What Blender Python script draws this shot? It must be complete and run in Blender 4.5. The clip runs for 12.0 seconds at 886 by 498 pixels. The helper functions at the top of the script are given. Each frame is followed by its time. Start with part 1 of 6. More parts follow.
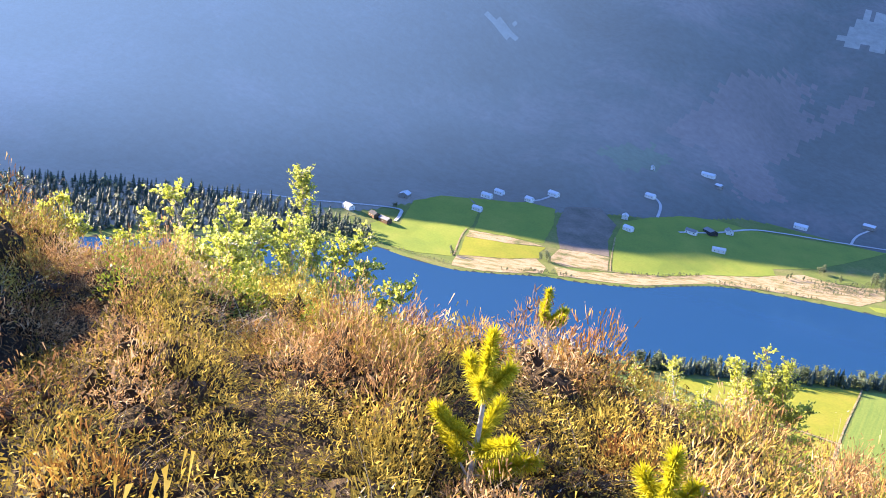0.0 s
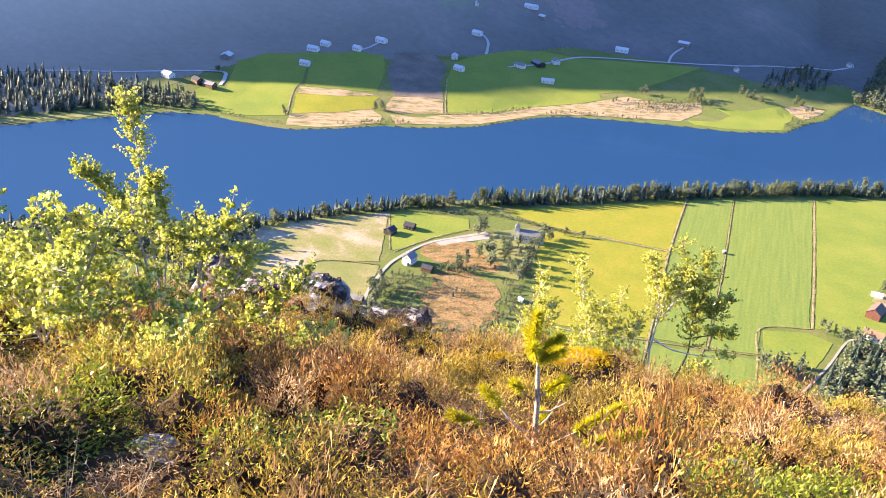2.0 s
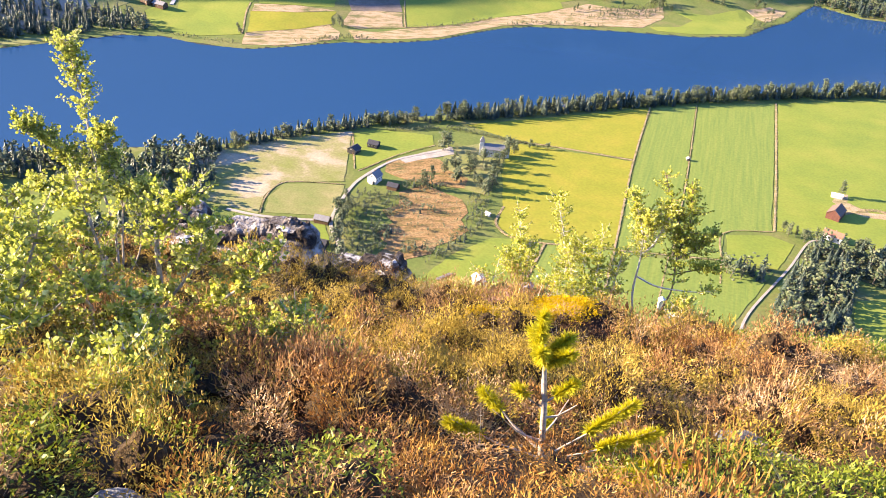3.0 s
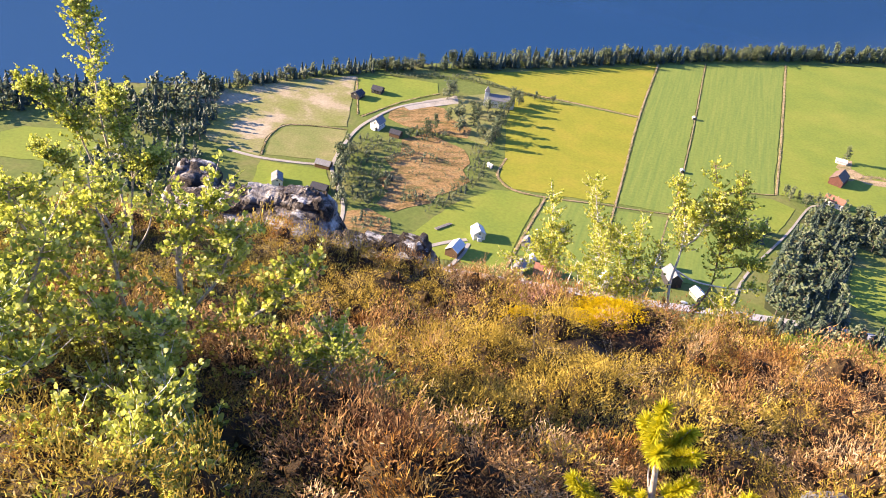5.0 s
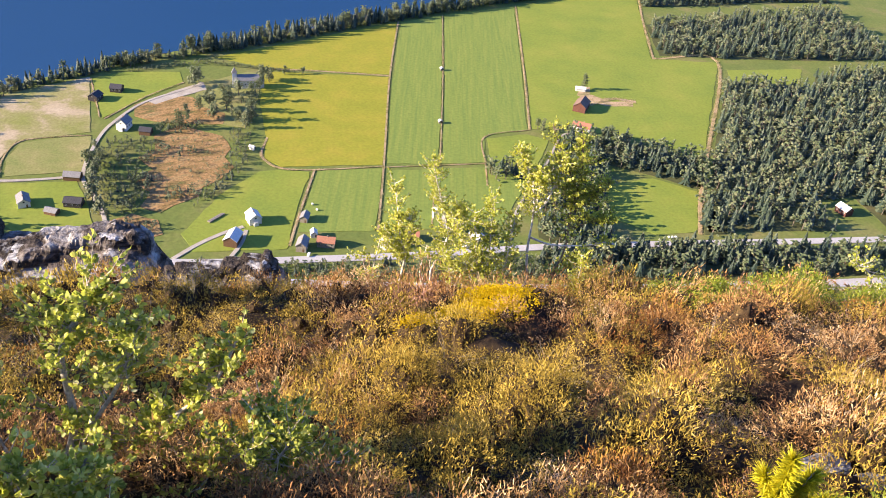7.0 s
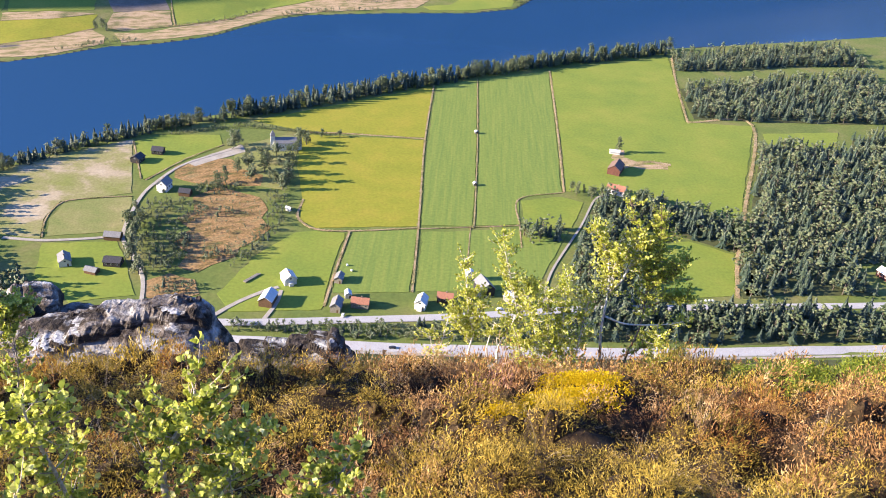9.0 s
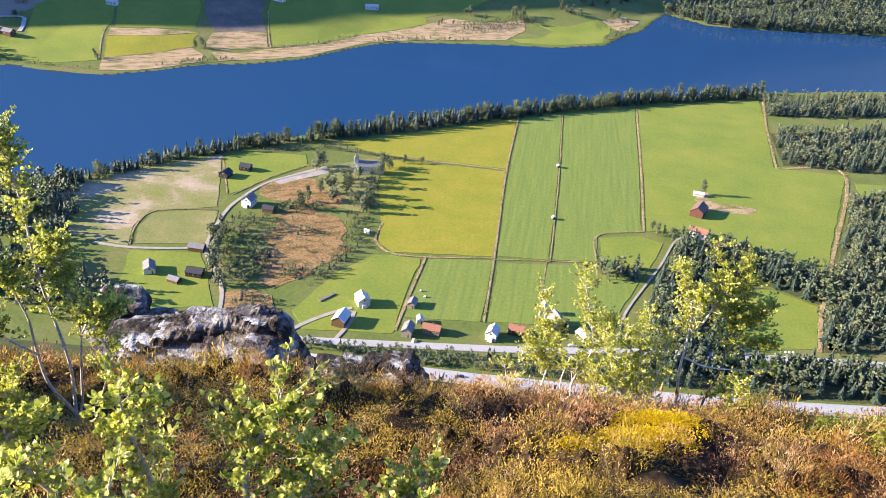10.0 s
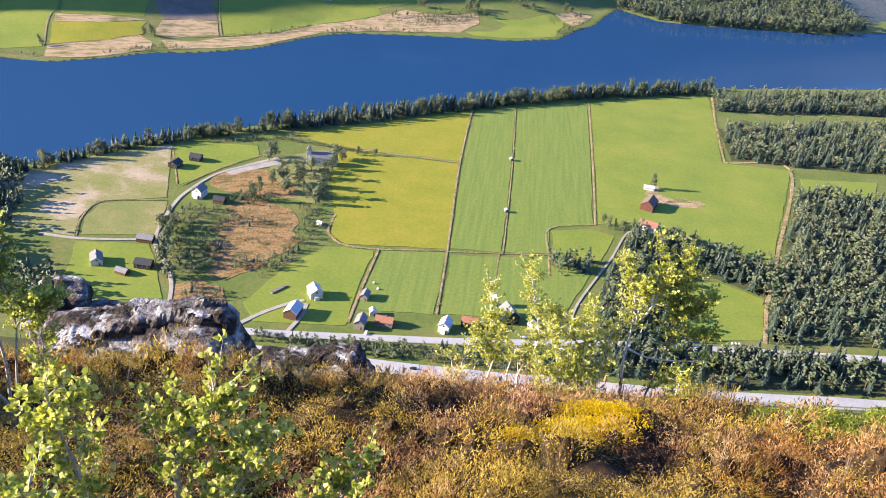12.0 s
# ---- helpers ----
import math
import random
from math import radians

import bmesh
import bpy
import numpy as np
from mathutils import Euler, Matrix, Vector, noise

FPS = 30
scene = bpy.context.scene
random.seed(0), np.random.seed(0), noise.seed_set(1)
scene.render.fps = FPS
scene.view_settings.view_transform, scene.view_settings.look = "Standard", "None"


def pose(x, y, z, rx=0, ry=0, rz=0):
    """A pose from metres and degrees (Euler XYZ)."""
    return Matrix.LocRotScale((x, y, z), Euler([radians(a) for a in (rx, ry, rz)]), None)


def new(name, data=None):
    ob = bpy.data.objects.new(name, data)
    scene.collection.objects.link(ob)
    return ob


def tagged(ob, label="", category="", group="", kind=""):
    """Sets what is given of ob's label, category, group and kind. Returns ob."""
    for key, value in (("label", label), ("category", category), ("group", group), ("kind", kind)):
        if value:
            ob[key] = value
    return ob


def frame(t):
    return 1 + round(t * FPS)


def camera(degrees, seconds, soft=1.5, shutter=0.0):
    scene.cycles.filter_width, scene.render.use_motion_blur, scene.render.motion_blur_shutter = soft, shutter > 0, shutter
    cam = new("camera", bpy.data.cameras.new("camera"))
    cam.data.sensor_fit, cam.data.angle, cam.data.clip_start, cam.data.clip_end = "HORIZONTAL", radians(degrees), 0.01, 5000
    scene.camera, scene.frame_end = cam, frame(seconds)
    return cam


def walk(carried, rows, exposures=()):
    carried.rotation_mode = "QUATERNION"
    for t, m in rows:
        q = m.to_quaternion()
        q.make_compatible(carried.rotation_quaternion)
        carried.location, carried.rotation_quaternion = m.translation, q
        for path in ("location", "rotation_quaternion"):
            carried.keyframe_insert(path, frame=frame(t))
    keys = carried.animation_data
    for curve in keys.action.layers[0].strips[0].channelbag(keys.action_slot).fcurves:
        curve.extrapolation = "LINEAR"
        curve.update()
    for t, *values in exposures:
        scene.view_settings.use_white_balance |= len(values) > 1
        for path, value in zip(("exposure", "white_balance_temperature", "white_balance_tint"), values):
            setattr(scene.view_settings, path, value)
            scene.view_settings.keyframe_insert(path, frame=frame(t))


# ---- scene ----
BASE = 1.88
cam = camera(52.76, 12.0, 0.9)
# seconds, eye, yaw, pitch, roll
PATH = [
    (0, -0.008, 0.080, 320.034, 22.36, -17.13, 8.97),
    (0.5, -0.419, 0.665, 320.080, 23.00, -18.80, 8.96),
    (1, -0.839, 1.114, 320.109, 20.07, -19.06, 7.40),
    (1.5, -1.021, 1.423, 320.106, 14.82, -23.08, 6.57),
    (2, -1.171, 1.675, 320.160, 10.35, -25.20, 6.38),
    (2.5, -1.302, 1.983, 320.166, 7.45, -25.54, 6.54),
    (3, -1.397, 2.237, 320.208, 7.32, -30.31, 5.58),
    (3.2, -1.436, 2.336, 320.215, 8.74, -30.88, 5.50),
    (4.8, -1.812, 2.859, 320.191, 7.84, -33.82, 6.82),
    (5, -1.862, 2.928, 320.171, 6.78, -33.53, 8.23),
    (5.5, -2.012, 3.110, 320.111, 3.13, -32.45, 9.75),
    (6, -2.244, 3.242, 320.058, -4.85, -32.32, 8.95),
    (6.5, -2.444, 3.386, 320.027, -9.29, -33.95, 9.26),
    (6.7, -2.539, 3.452, 320.033, -9.77, -33.57, 7.31),
    (8.3, -3.060, 3.920, 319.912, -10.43, -33.91, 5.45),
    (8.5, -3.074, 3.914, 319.960, -9.51, -32.72, 4.94),
    (9, -3.040, 3.949, 319.972, -7.14, -29.94, 5.33),
    (9.5, -3.042, 3.923, 319.975, -4.40, -29.80, 5.49),
    (10, -3.104, 3.903, 319.952, -1.42, -28.53, 6.22),
    (10.5, -3.113, 3.869, 319.964, 0.02, -27.99, 7.81),
    (11, -3.109, 3.911, 319.953, -0.21, -28.03, 8.93),
    (11.5, -3.091, 3.924, 319.942, -1.06, -28.50, 8.87),
    (12, -3.032, 3.912, 319.951, -4.88, -28.65, 8.08),
]
# seconds, stops, kelvin, tint
EXPOSURE = [(0, 0.72 + BASE, 6900, 14), (1.5, 0.56 + BASE, 7250, 17), (3.2, 0.48 + BASE, 7400, 18), (5.0, 0.2 + BASE, 7400, 19), (6.5, BASE, 7300, 18), (8.3, BASE, 6600, 14), (12, BASE, 6600, 14)]
walk(cam, [(t, pose(x, y, z, 90 + pitch, 0, yaw) @ pose(0, 0, 0, 0, 0, roll)) for t, x, y, z, yaw, pitch, roll in PATH], EXPOSURE)


# ---- world, sun ----
world = bpy.data.worlds.new("world")
scene.world = world
world.use_nodes = True
wn = world.node_tree.nodes
sky = wn.new("ShaderNodeTexSky")
sky.sky_type, sky.sun_disc = "NISHITA", False
sky.ozone_density, sky.dust_density = 4.0, 0.4
SUN_UP, SUN_TURN = 19.0, -95.0
sky.sun_elevation, sky.sun_rotation = radians(SUN_UP), radians(SUN_TURN)
tint = wn.new("ShaderNodeMix")
tint.data_type, tint.blend_type = "RGBA", "MULTIPLY"
tint.inputs[0].default_value = 1.0
tint.inputs[7].default_value = (0.72, 0.95, 1.4, 1)
world.node_tree.links.new(sky.outputs[0], tint.inputs[6])
world.node_tree.links.new(tint.outputs[2], wn["Background"].inputs[0])
wn["Background"].inputs[1].default_value = 0.088
sun = new("sun", bpy.data.lights.new("sun", "SUN"))
sun.data.energy, sun.data.angle, sun.data.color = 5.0, radians(0.5), (1.0, 0.86, 0.66)
to_sun = Vector((math.sin(radians(SUN_TURN)) * math.cos(radians(SUN_UP)), math.cos(radians(SUN_TURN)) * math.cos(radians(SUN_UP)), math.sin(radians(SUN_UP))))
sun.rotation_euler = (-to_sun).to_track_quat("-Z", "Y").to_euler()

# ---- materials ----


def material(name, rough=0.8, metal=0.0):
    m = bpy.data.materials.new(name)
    m.use_nodes = True
    b = m.node_tree.nodes["Principled BSDF"]
    b.inputs["Roughness"].default_value, b.inputs["Metallic"].default_value = rough, metal
    b.inputs["Specular IOR Level"].default_value = 0.25
    return m, m.node_tree, b


def ramp_node(tree, stops):
    r = tree.nodes.new("ShaderNodeValToRGB")
    while len(r.color_ramp.elements) < len(stops):
        r.color_ramp.elements.new(0.5)
    for e, (at, col) in zip(r.color_ramp.elements, stops):
        e.position, e.color = at, (*col, 1)
    return r


def noise_node(tree, size, detail=6.0, coords="Object", stretch=None, rough=0.6, turn=0):
    tc = tree.nodes.new("ShaderNodeTexCoord")
    mp = tree.nodes.new("ShaderNodeMapping")
    if stretch:
        mp.vector_type = "TEXTURE"
        mp.inputs["Scale"].default_value = tuple(1 / k for k in stretch)
        mp.inputs["Rotation"].default_value = (0, 0, radians(turn))
    n = tree.nodes.new("ShaderNodeTexNoise")
    n.inputs["Scale"].default_value, n.inputs["Detail"].default_value, n.inputs["Roughness"].default_value = 1.0 / size, detail, rough
    tree.links.new(tc.outputs[coords], mp.inputs[0])
    tree.links.new(mp.outputs[0], n.inputs[0])
    return n


def mix_node(tree, a, b, fac, mode="MIX"):
    m = tree.nodes.new("ShaderNodeMix")
    m.data_type, m.blend_type = "RGBA", mode
    for socket, value in ((m.inputs[0], fac), (m.inputs[6], a), (m.inputs[7], b)):
        if isinstance(value, (int, float)):
            socket.default_value = value
        elif isinstance(value, tuple):
            socket.default_value = (*value, 1)
        else:
            tree.links.new(value, socket)
    return m.outputs[2]


def bump_node(tree, b, height, strength, distance):
    n = tree.nodes.new("ShaderNodeBump")
    n.inputs["Strength"].default_value, n.inputs["Distance"].default_value = strength, distance
    tree.links.new(height, n.inputs["Height"])
    tree.links.new(n.outputs[0], b.inputs["Normal"])


def mottled(name, stops, size, fine, rough=0.85, relief=0.0, fine_amount=0.35, stretch=None, turn=0):
    """A surface of a few colours at a large scale, broken up at a fine one."""
    m, tree, b = material(name, rough)
    big = noise_node(tree, size, 5, stretch=stretch, turn=turn)
    small = noise_node(tree, fine, 5)
    r = ramp_node(tree, stops)
    tree.links.new(big.outputs[0], r.inputs[0])
    grain = ramp_node(tree, [(0.3, (0.45, 0.45, 0.45)), (0.7, (1.5, 1.5, 1.5))])
    tree.links.new(small.outputs[0], grain.inputs[0])
    col = mix_node(tree, r.outputs[0], grain.outputs[0], fine_amount, "MULTIPLY")
    tree.links.new(col, b.inputs["Base Color"])
    if relief:
        bump_node(tree, b, small.outputs[0], 0.6, relief)
    return m


def leafy(name, stops, translucent=0.3, rough=0.5, gloss=0.3, patch=0.0):
    """Foliage: each leaf or clump takes its own shade; light also comes through."""
    m, tree, b = material(name, rough)
    b.inputs["Specular IOR Level"].default_value = gloss
    geo = tree.nodes.new("ShaderNodeNewGeometry")
    info = tree.nodes.new("ShaderNodeObjectInfo")
    add = tree.nodes.new("ShaderNodeMath")
    add.operation = "MULTIPLY_ADD"
    add.inputs[1].default_value = 0.8
    tree.links.new(geo.outputs["Random Per Island"], add.inputs[0])
    scaled = tree.nodes.new("ShaderNodeMath")
    scaled.operation = "MULTIPLY"
    scaled.inputs[1].default_value = 0.2
    tree.links.new(info.outputs["Random"], scaled.inputs[0])
    tree.links.new(scaled.outputs[0], add.inputs[2])
    value = add.outputs[0]
    if patch:
        n = noise_node(tree, patch, 3)
        r = ramp_node(tree, [(0.36, (0, 0, 0)), (0.64, (1, 1, 1))])
        tree.links.new(n.outputs[0], r.inputs[0])
        value = mix_node(tree, add.outputs[0], r.outputs[0], 0.6)
    r = ramp_node(tree, stops)
    tree.links.new(value, r.inputs[0])
    tree.links.new(r.outputs[0], b.inputs["Base Color"])
    if translucent:
        t = tree.nodes.new("ShaderNodeBsdfTranslucent")
        tree.links.new(mix_node(tree, r.outputs[0], (1.0, 0.95, 0.35), 0.35, "MULTIPLY"), t.inputs[0])
        s = tree.nodes.new("ShaderNodeMixShader")
        s.inputs[0].default_value = translucent
        tree.links.new(b.outputs[0], s.inputs[1])
        tree.links.new(t.outputs[0], s.inputs[2])
        tree.links.new(s.outputs[0], tree.nodes["Material Output"].inputs[0])
    return m


def plain(name, col, rough=0.7, metal=0.0, grain=0.12, size=0.8):
    m, tree, b = material(name, rough, metal)
    n = noise_node(tree, size, 5)
    r = ramp_node(tree, [(0.25, tuple(c * (1 - 2 * grain) for c in col)), (0.75, tuple(min(1, c * (1 + grain)) for c in col))])
    tree.links.new(n.outputs[0], r.inputs[0])
    tree.links.new(r.outputs[0], b.inputs["Base Color"])
    return m


PEAT = mottled("peat", [(0.3, (0.014, 0.009, 0.005)), (0.5, (0.035, 0.021, 0.010)), (0.7, (0.075, 0.048, 0.02))], 0.06, 0.006, 0.95, 0.03, 0.8)
HILLSIDE = mottled("hillside", [(0.3, (0.04, 0.05, 0.02)), (0.55, (0.07, 0.08, 0.03)), (0.75, (0.12, 0.10, 0.05))], 25, 2.0, 0.95)
MEADOW = mottled("rough_meadow", [(0.3, (0.09, 0.13, 0.028)), (0.5, (0.12, 0.15, 0.035)), (0.7, (0.17, 0.16, 0.06))], 40, 3.0, 0.95, 0.3)


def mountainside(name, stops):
    """A far slope; distance haze is painted in as a blue emission."""
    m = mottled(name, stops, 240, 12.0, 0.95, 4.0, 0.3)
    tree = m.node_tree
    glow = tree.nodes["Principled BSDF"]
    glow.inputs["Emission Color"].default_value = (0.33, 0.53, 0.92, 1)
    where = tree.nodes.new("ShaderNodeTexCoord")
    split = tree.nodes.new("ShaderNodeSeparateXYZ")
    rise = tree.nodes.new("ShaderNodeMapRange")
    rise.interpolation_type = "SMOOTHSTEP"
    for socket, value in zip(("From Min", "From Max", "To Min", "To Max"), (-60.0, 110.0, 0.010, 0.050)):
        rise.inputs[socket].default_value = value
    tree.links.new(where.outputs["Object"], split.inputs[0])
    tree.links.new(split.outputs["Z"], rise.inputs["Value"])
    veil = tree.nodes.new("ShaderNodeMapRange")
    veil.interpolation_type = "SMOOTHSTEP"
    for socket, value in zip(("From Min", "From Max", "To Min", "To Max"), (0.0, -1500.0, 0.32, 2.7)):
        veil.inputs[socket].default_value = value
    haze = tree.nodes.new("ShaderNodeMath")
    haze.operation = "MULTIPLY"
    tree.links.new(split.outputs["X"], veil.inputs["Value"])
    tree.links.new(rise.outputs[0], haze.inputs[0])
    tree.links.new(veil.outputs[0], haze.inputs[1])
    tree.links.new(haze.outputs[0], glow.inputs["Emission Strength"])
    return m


# forest tones lean blue as part of the painted haze
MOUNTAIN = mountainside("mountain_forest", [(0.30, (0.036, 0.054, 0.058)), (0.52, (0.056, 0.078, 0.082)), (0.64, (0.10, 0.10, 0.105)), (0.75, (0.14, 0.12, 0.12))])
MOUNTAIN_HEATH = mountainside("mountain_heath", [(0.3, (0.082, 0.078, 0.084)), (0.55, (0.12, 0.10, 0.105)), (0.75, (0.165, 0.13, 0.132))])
MOUNTAIN_ROCK_AND_SUN = mountainside("mountain_rock_and_sun", [(0.3, (0.12, 0.135, 0.13)), (0.55, (0.19, 0.20, 0.19)), (0.75, (0.27, 0.275, 0.26))])
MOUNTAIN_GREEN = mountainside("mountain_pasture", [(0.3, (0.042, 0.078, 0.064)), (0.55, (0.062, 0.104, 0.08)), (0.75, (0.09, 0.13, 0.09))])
LAKEBED = plain("lake_bed", (0.03, 0.035, 0.03), 0.9)
GRASS_GREEN = mottled("mown_grass", [(0.28, (0.135, 0.19, 0.03)), (0.5, (0.17, 0.215, 0.032)), (0.72, (0.215, 0.235, 0.04))], 45, 2.5, 0.9, 0.05, 0.25)
GRASS_YELLOW = mottled("yellow_grass", [(0.3, (0.19, 0.205, 0.02)), (0.5, (0.225, 0.225, 0.023)), (0.7, (0.265, 0.235, 0.03))], 28, 2.5, 0.9, 0.05, 0.25)
GRASS_PALE = mottled("pale_grass", [(0.3, (0.15, 0.18, 0.05)), (0.55, (0.20, 0.20, 0.07)), (0.75, (0.28, 0.24, 0.11))], 22, 1.5, 0.9, 0.05, 0.35)
GRASS_STRIPED = mottled("tracked_grass", [(0.32, (0.12, 0.178, 0.037)), (0.5, (0.15, 0.203, 0.04)), (0.70, (0.182, 0.223, 0.046))], 11, 2.5, 0.9, 0.05, 0.25, (3.6, 0.14, 1), -7)
SAND = mottled("sandy_soil", [(0.36, (0.18, 0.195, 0.055)), (0.5, (0.23, 0.215, 0.09)), (0.58, (0.34, 0.28, 0.185)), (0.72, (0.42, 0.35, 0.25))], 34, 2.0, 0.95, 0.1, 0.35)
STRAW = mottled("dry_grass", [(0.30, (0.10, 0.12, 0.04)), (0.42, (0.22, 0.18, 0.08)), (0.52, (0.34, 0.25, 0.145)), (0.62, (0.40, 0.29, 0.18)), (0.74, (0.17, 0.16, 0.06))], 14, 1.2, 0.95, 0.3, 0.6, (0.8, 1.8, 1), 20)
BOG = mottled("brown_bog", [(0.34, (0.09, 0.10, 0.03)), (0.44, (0.18, 0.12, 0.045)), (0.54, (0.29, 0.175, 0.075)), (0.64, (0.23, 0.17, 0.075)), (0.72, (0.12, 0.12, 0.045))], 15, 1.8, 0.95, 0.6, 0.8, (0.7, 1.6, 1), 25)
ASPHALT = mottled("pale_asphalt", [(0.3, (0.33, 0.325, 0.33)), (0.7, (0.41, 0.40, 0.40))], 12, 0.6, 0.85)
GRAVEL = mottled("gravel", [(0.3, (0.27, 0.245, 0.21)), (0.7, (0.38, 0.35, 0.305))], 8, 0.5, 0.95)
ROUGH_GROUND = mottled("rough_ground", [(0.3, (0.11, 0.10, 0.075)), (0.5, (0.16, 0.13, 0.105)), (0.7, (0.21, 0.165, 0.135))], 26, 3.0, 0.95, 0.1, 0.3)
BARK = plain("grey_bark", (0.16, 0.13, 0.11), 0.9, 0, 0.4, 0.02)
BIRCH_BARK = plain("pale_bark", (0.74, 0.68, 0.60), 0.8, 0, 0.3, 0.03)
CONIFER = leafy("conifer_needles", [(0.0, (0.018, 0.036, 0.029)), (0.5, (0.044, 0.071, 0.048)), (1.0, (0.101, 0.129, 0.081))], 0.2)
# leaf tones lightened to stand in for haze over the valley
BROADLEAF = leafy("broad_leaves", [(0.0, (0.08, 0.115, 0.055)), (0.5, (0.15, 0.19, 0.095)), (1.0, (0.25, 0.27, 0.155))], 0.4)


# ---- building helpers ----
from mathutils import geometry


def mesh_from(name, v, f, mats, index=None, smooth=False):
    """A mesh from arrays of corners and triangles."""
    me = bpy.data.meshes.new(name)
    v, f = np.asarray(v, np.float32), np.asarray(f, np.int32)
    me.vertices.add(len(v))
    me.vertices.foreach_set("co", v.ravel())
    me.loops.add(f.size)
    me.loops.foreach_set("vertex_index", f.ravel())
    me.polygons.add(len(f))
    me.polygons.foreach_set("loop_start", np.arange(len(f), dtype=np.int32) * f.shape[1])
    for m in mats:
        me.materials.append(m)
    if index is not None:
        me.polygons.foreach_set("material_index", np.asarray(index, np.int32))
    me.polygons.foreach_set("use_smooth", np.full(len(f), smooth))
    me.update(calc_edges=True)
    return me


def part(name, bm, mat, parent=None, label=""):
    me = bpy.data.meshes.new(name)
    bm.normal_update()
    bm.to_mesh(me)
    bm.free()
    for m in mat if isinstance(mat, (list, tuple)) else [mat]:
        me.materials.append(m)
    ob = new(name, me)
    if parent is not None:
        ob.parent = parent
    return tagged(ob, label)


def thing(name, label, category, at=(0, 0, 0), turn=0.0, group="", kind=""):
    ob = new(name)
    ob.matrix_basis = pose(*at, 0, 0, turn)
    return tagged(ob, label, category, group, kind)


def box(bm, x0, y0, z0, x1, y1, z1):
    made = bmesh.ops.create_cube(bm, size=1.0)["verts"]
    for v in made:
        v.co = Vector((x0 if v.co.x < 0 else x1, y0 if v.co.y < 0 else y1, z0 if v.co.z < 0 else z1))
    return made


def tube(points, radii, sides=5):
    """Corners and triangles of a tapered bent tube."""
    points = [Vector(p) for p in points]
    vs, fs = [], []
    for i, p in enumerate(points):
        d = (points[min(i + 1, len(points) - 1)] - points[max(i - 1, 0)]).normalized()
        a = d.orthogonal().normalized()
        b = d.cross(a)
        for k in range(sides):
            t = 2 * math.pi * k / sides
            vs.append(p + radii[i] * (math.cos(t) * a + math.sin(t) * b))
        if i:
            o = (i - 1) * sides
            for k in range(sides):
                q = (k + 1) % sides
                fs += [(o + k, o + q, o + sides + q), (o + k, o + sides + q, o + sides + k)]
    return np.array([tuple(v) for v in vs]), np.array(fs)


def joined(pieces):
    """One array pair out of many (corners, triangles, material) pieces."""
    vs, fs, ms, o = [], [], [], 0
    for v, f, m in pieces:
        vs.append(v)
        fs.append(np.asarray(f) + o)
        ms.append(np.full(len(f), m))
        o += len(v)
    return np.concatenate(vs), np.concatenate(fs), np.concatenate(ms)


def strewn(protos, rows):
    """Copies of (corners, triangles, materials) prototypes, merged: rows of proto, x, y, z, turn, width, height, lean x, lean y."""
    rows = np.asarray(rows, float)
    vs, fs, ms, o = [], [], [], 0
    for n, (v, f, m) in enumerate(protos):
        r = rows[rows[:, 0] == n]
        if not len(r):
            continue
        c, s = np.cos(r[:, 4])[:, None], np.sin(r[:, 4])[:, None]
        x = (v[None, :, 0] * c - v[None, :, 1] * s) * r[:, 5, None]
        y = (v[None, :, 0] * s + v[None, :, 1] * c) * r[:, 5, None]
        z = v[None, :, 2] * r[:, 6, None]
        x, y = x + z * r[:, 7, None] + r[:, 1, None], y + z * r[:, 8, None] + r[:, 2, None]
        vs.append(np.stack([x, y, z + r[:, 3, None]], -1).reshape(-1, 3))
        fs.append((f[None] + (np.arange(len(r)) * len(v))[:, None, None] + o).reshape(-1, 3))
        ms.append(np.tile(m, len(r)))
        o += len(r) * len(v)
    return np.concatenate(vs), np.concatenate(fs), np.concatenate(ms)


def inside_of(poly, x, y):
    x, y = np.asarray(x, float), np.asarray(y, float)
    hit = np.zeros(x.shape, bool)
    for (ax, ay), (bx, by) in zip(poly, poly[1:] + poly[:1]):
        cross = ((ay > y) != (by > y)) & (x < (bx - ax) * (y - ay) / ((by - ay) or 1e-9) + ax)
        hit ^= cross
    return hit


def rounded(points, steps=6):
    """A smooth open line through a few points (Catmull-Rom)."""
    p = [Vector((*q, 0)) if len(q) == 2 else Vector(q) for q in points]
    p = [2 * p[0] - p[1]] + p + [2 * p[-1] - p[-2]]
    out = []
    for a, b, c, d in zip(p, p[1:], p[2:], p[3:]):
        for k in range(steps):
            t = k / steps
            out.append(0.5 * (2 * b + (c - a) * t + (2 * a - 5 * b + 4 * c - d) * t * t + (3 * b - a - 3 * c + d) * t ** 3))
    return out + [p[-2]]


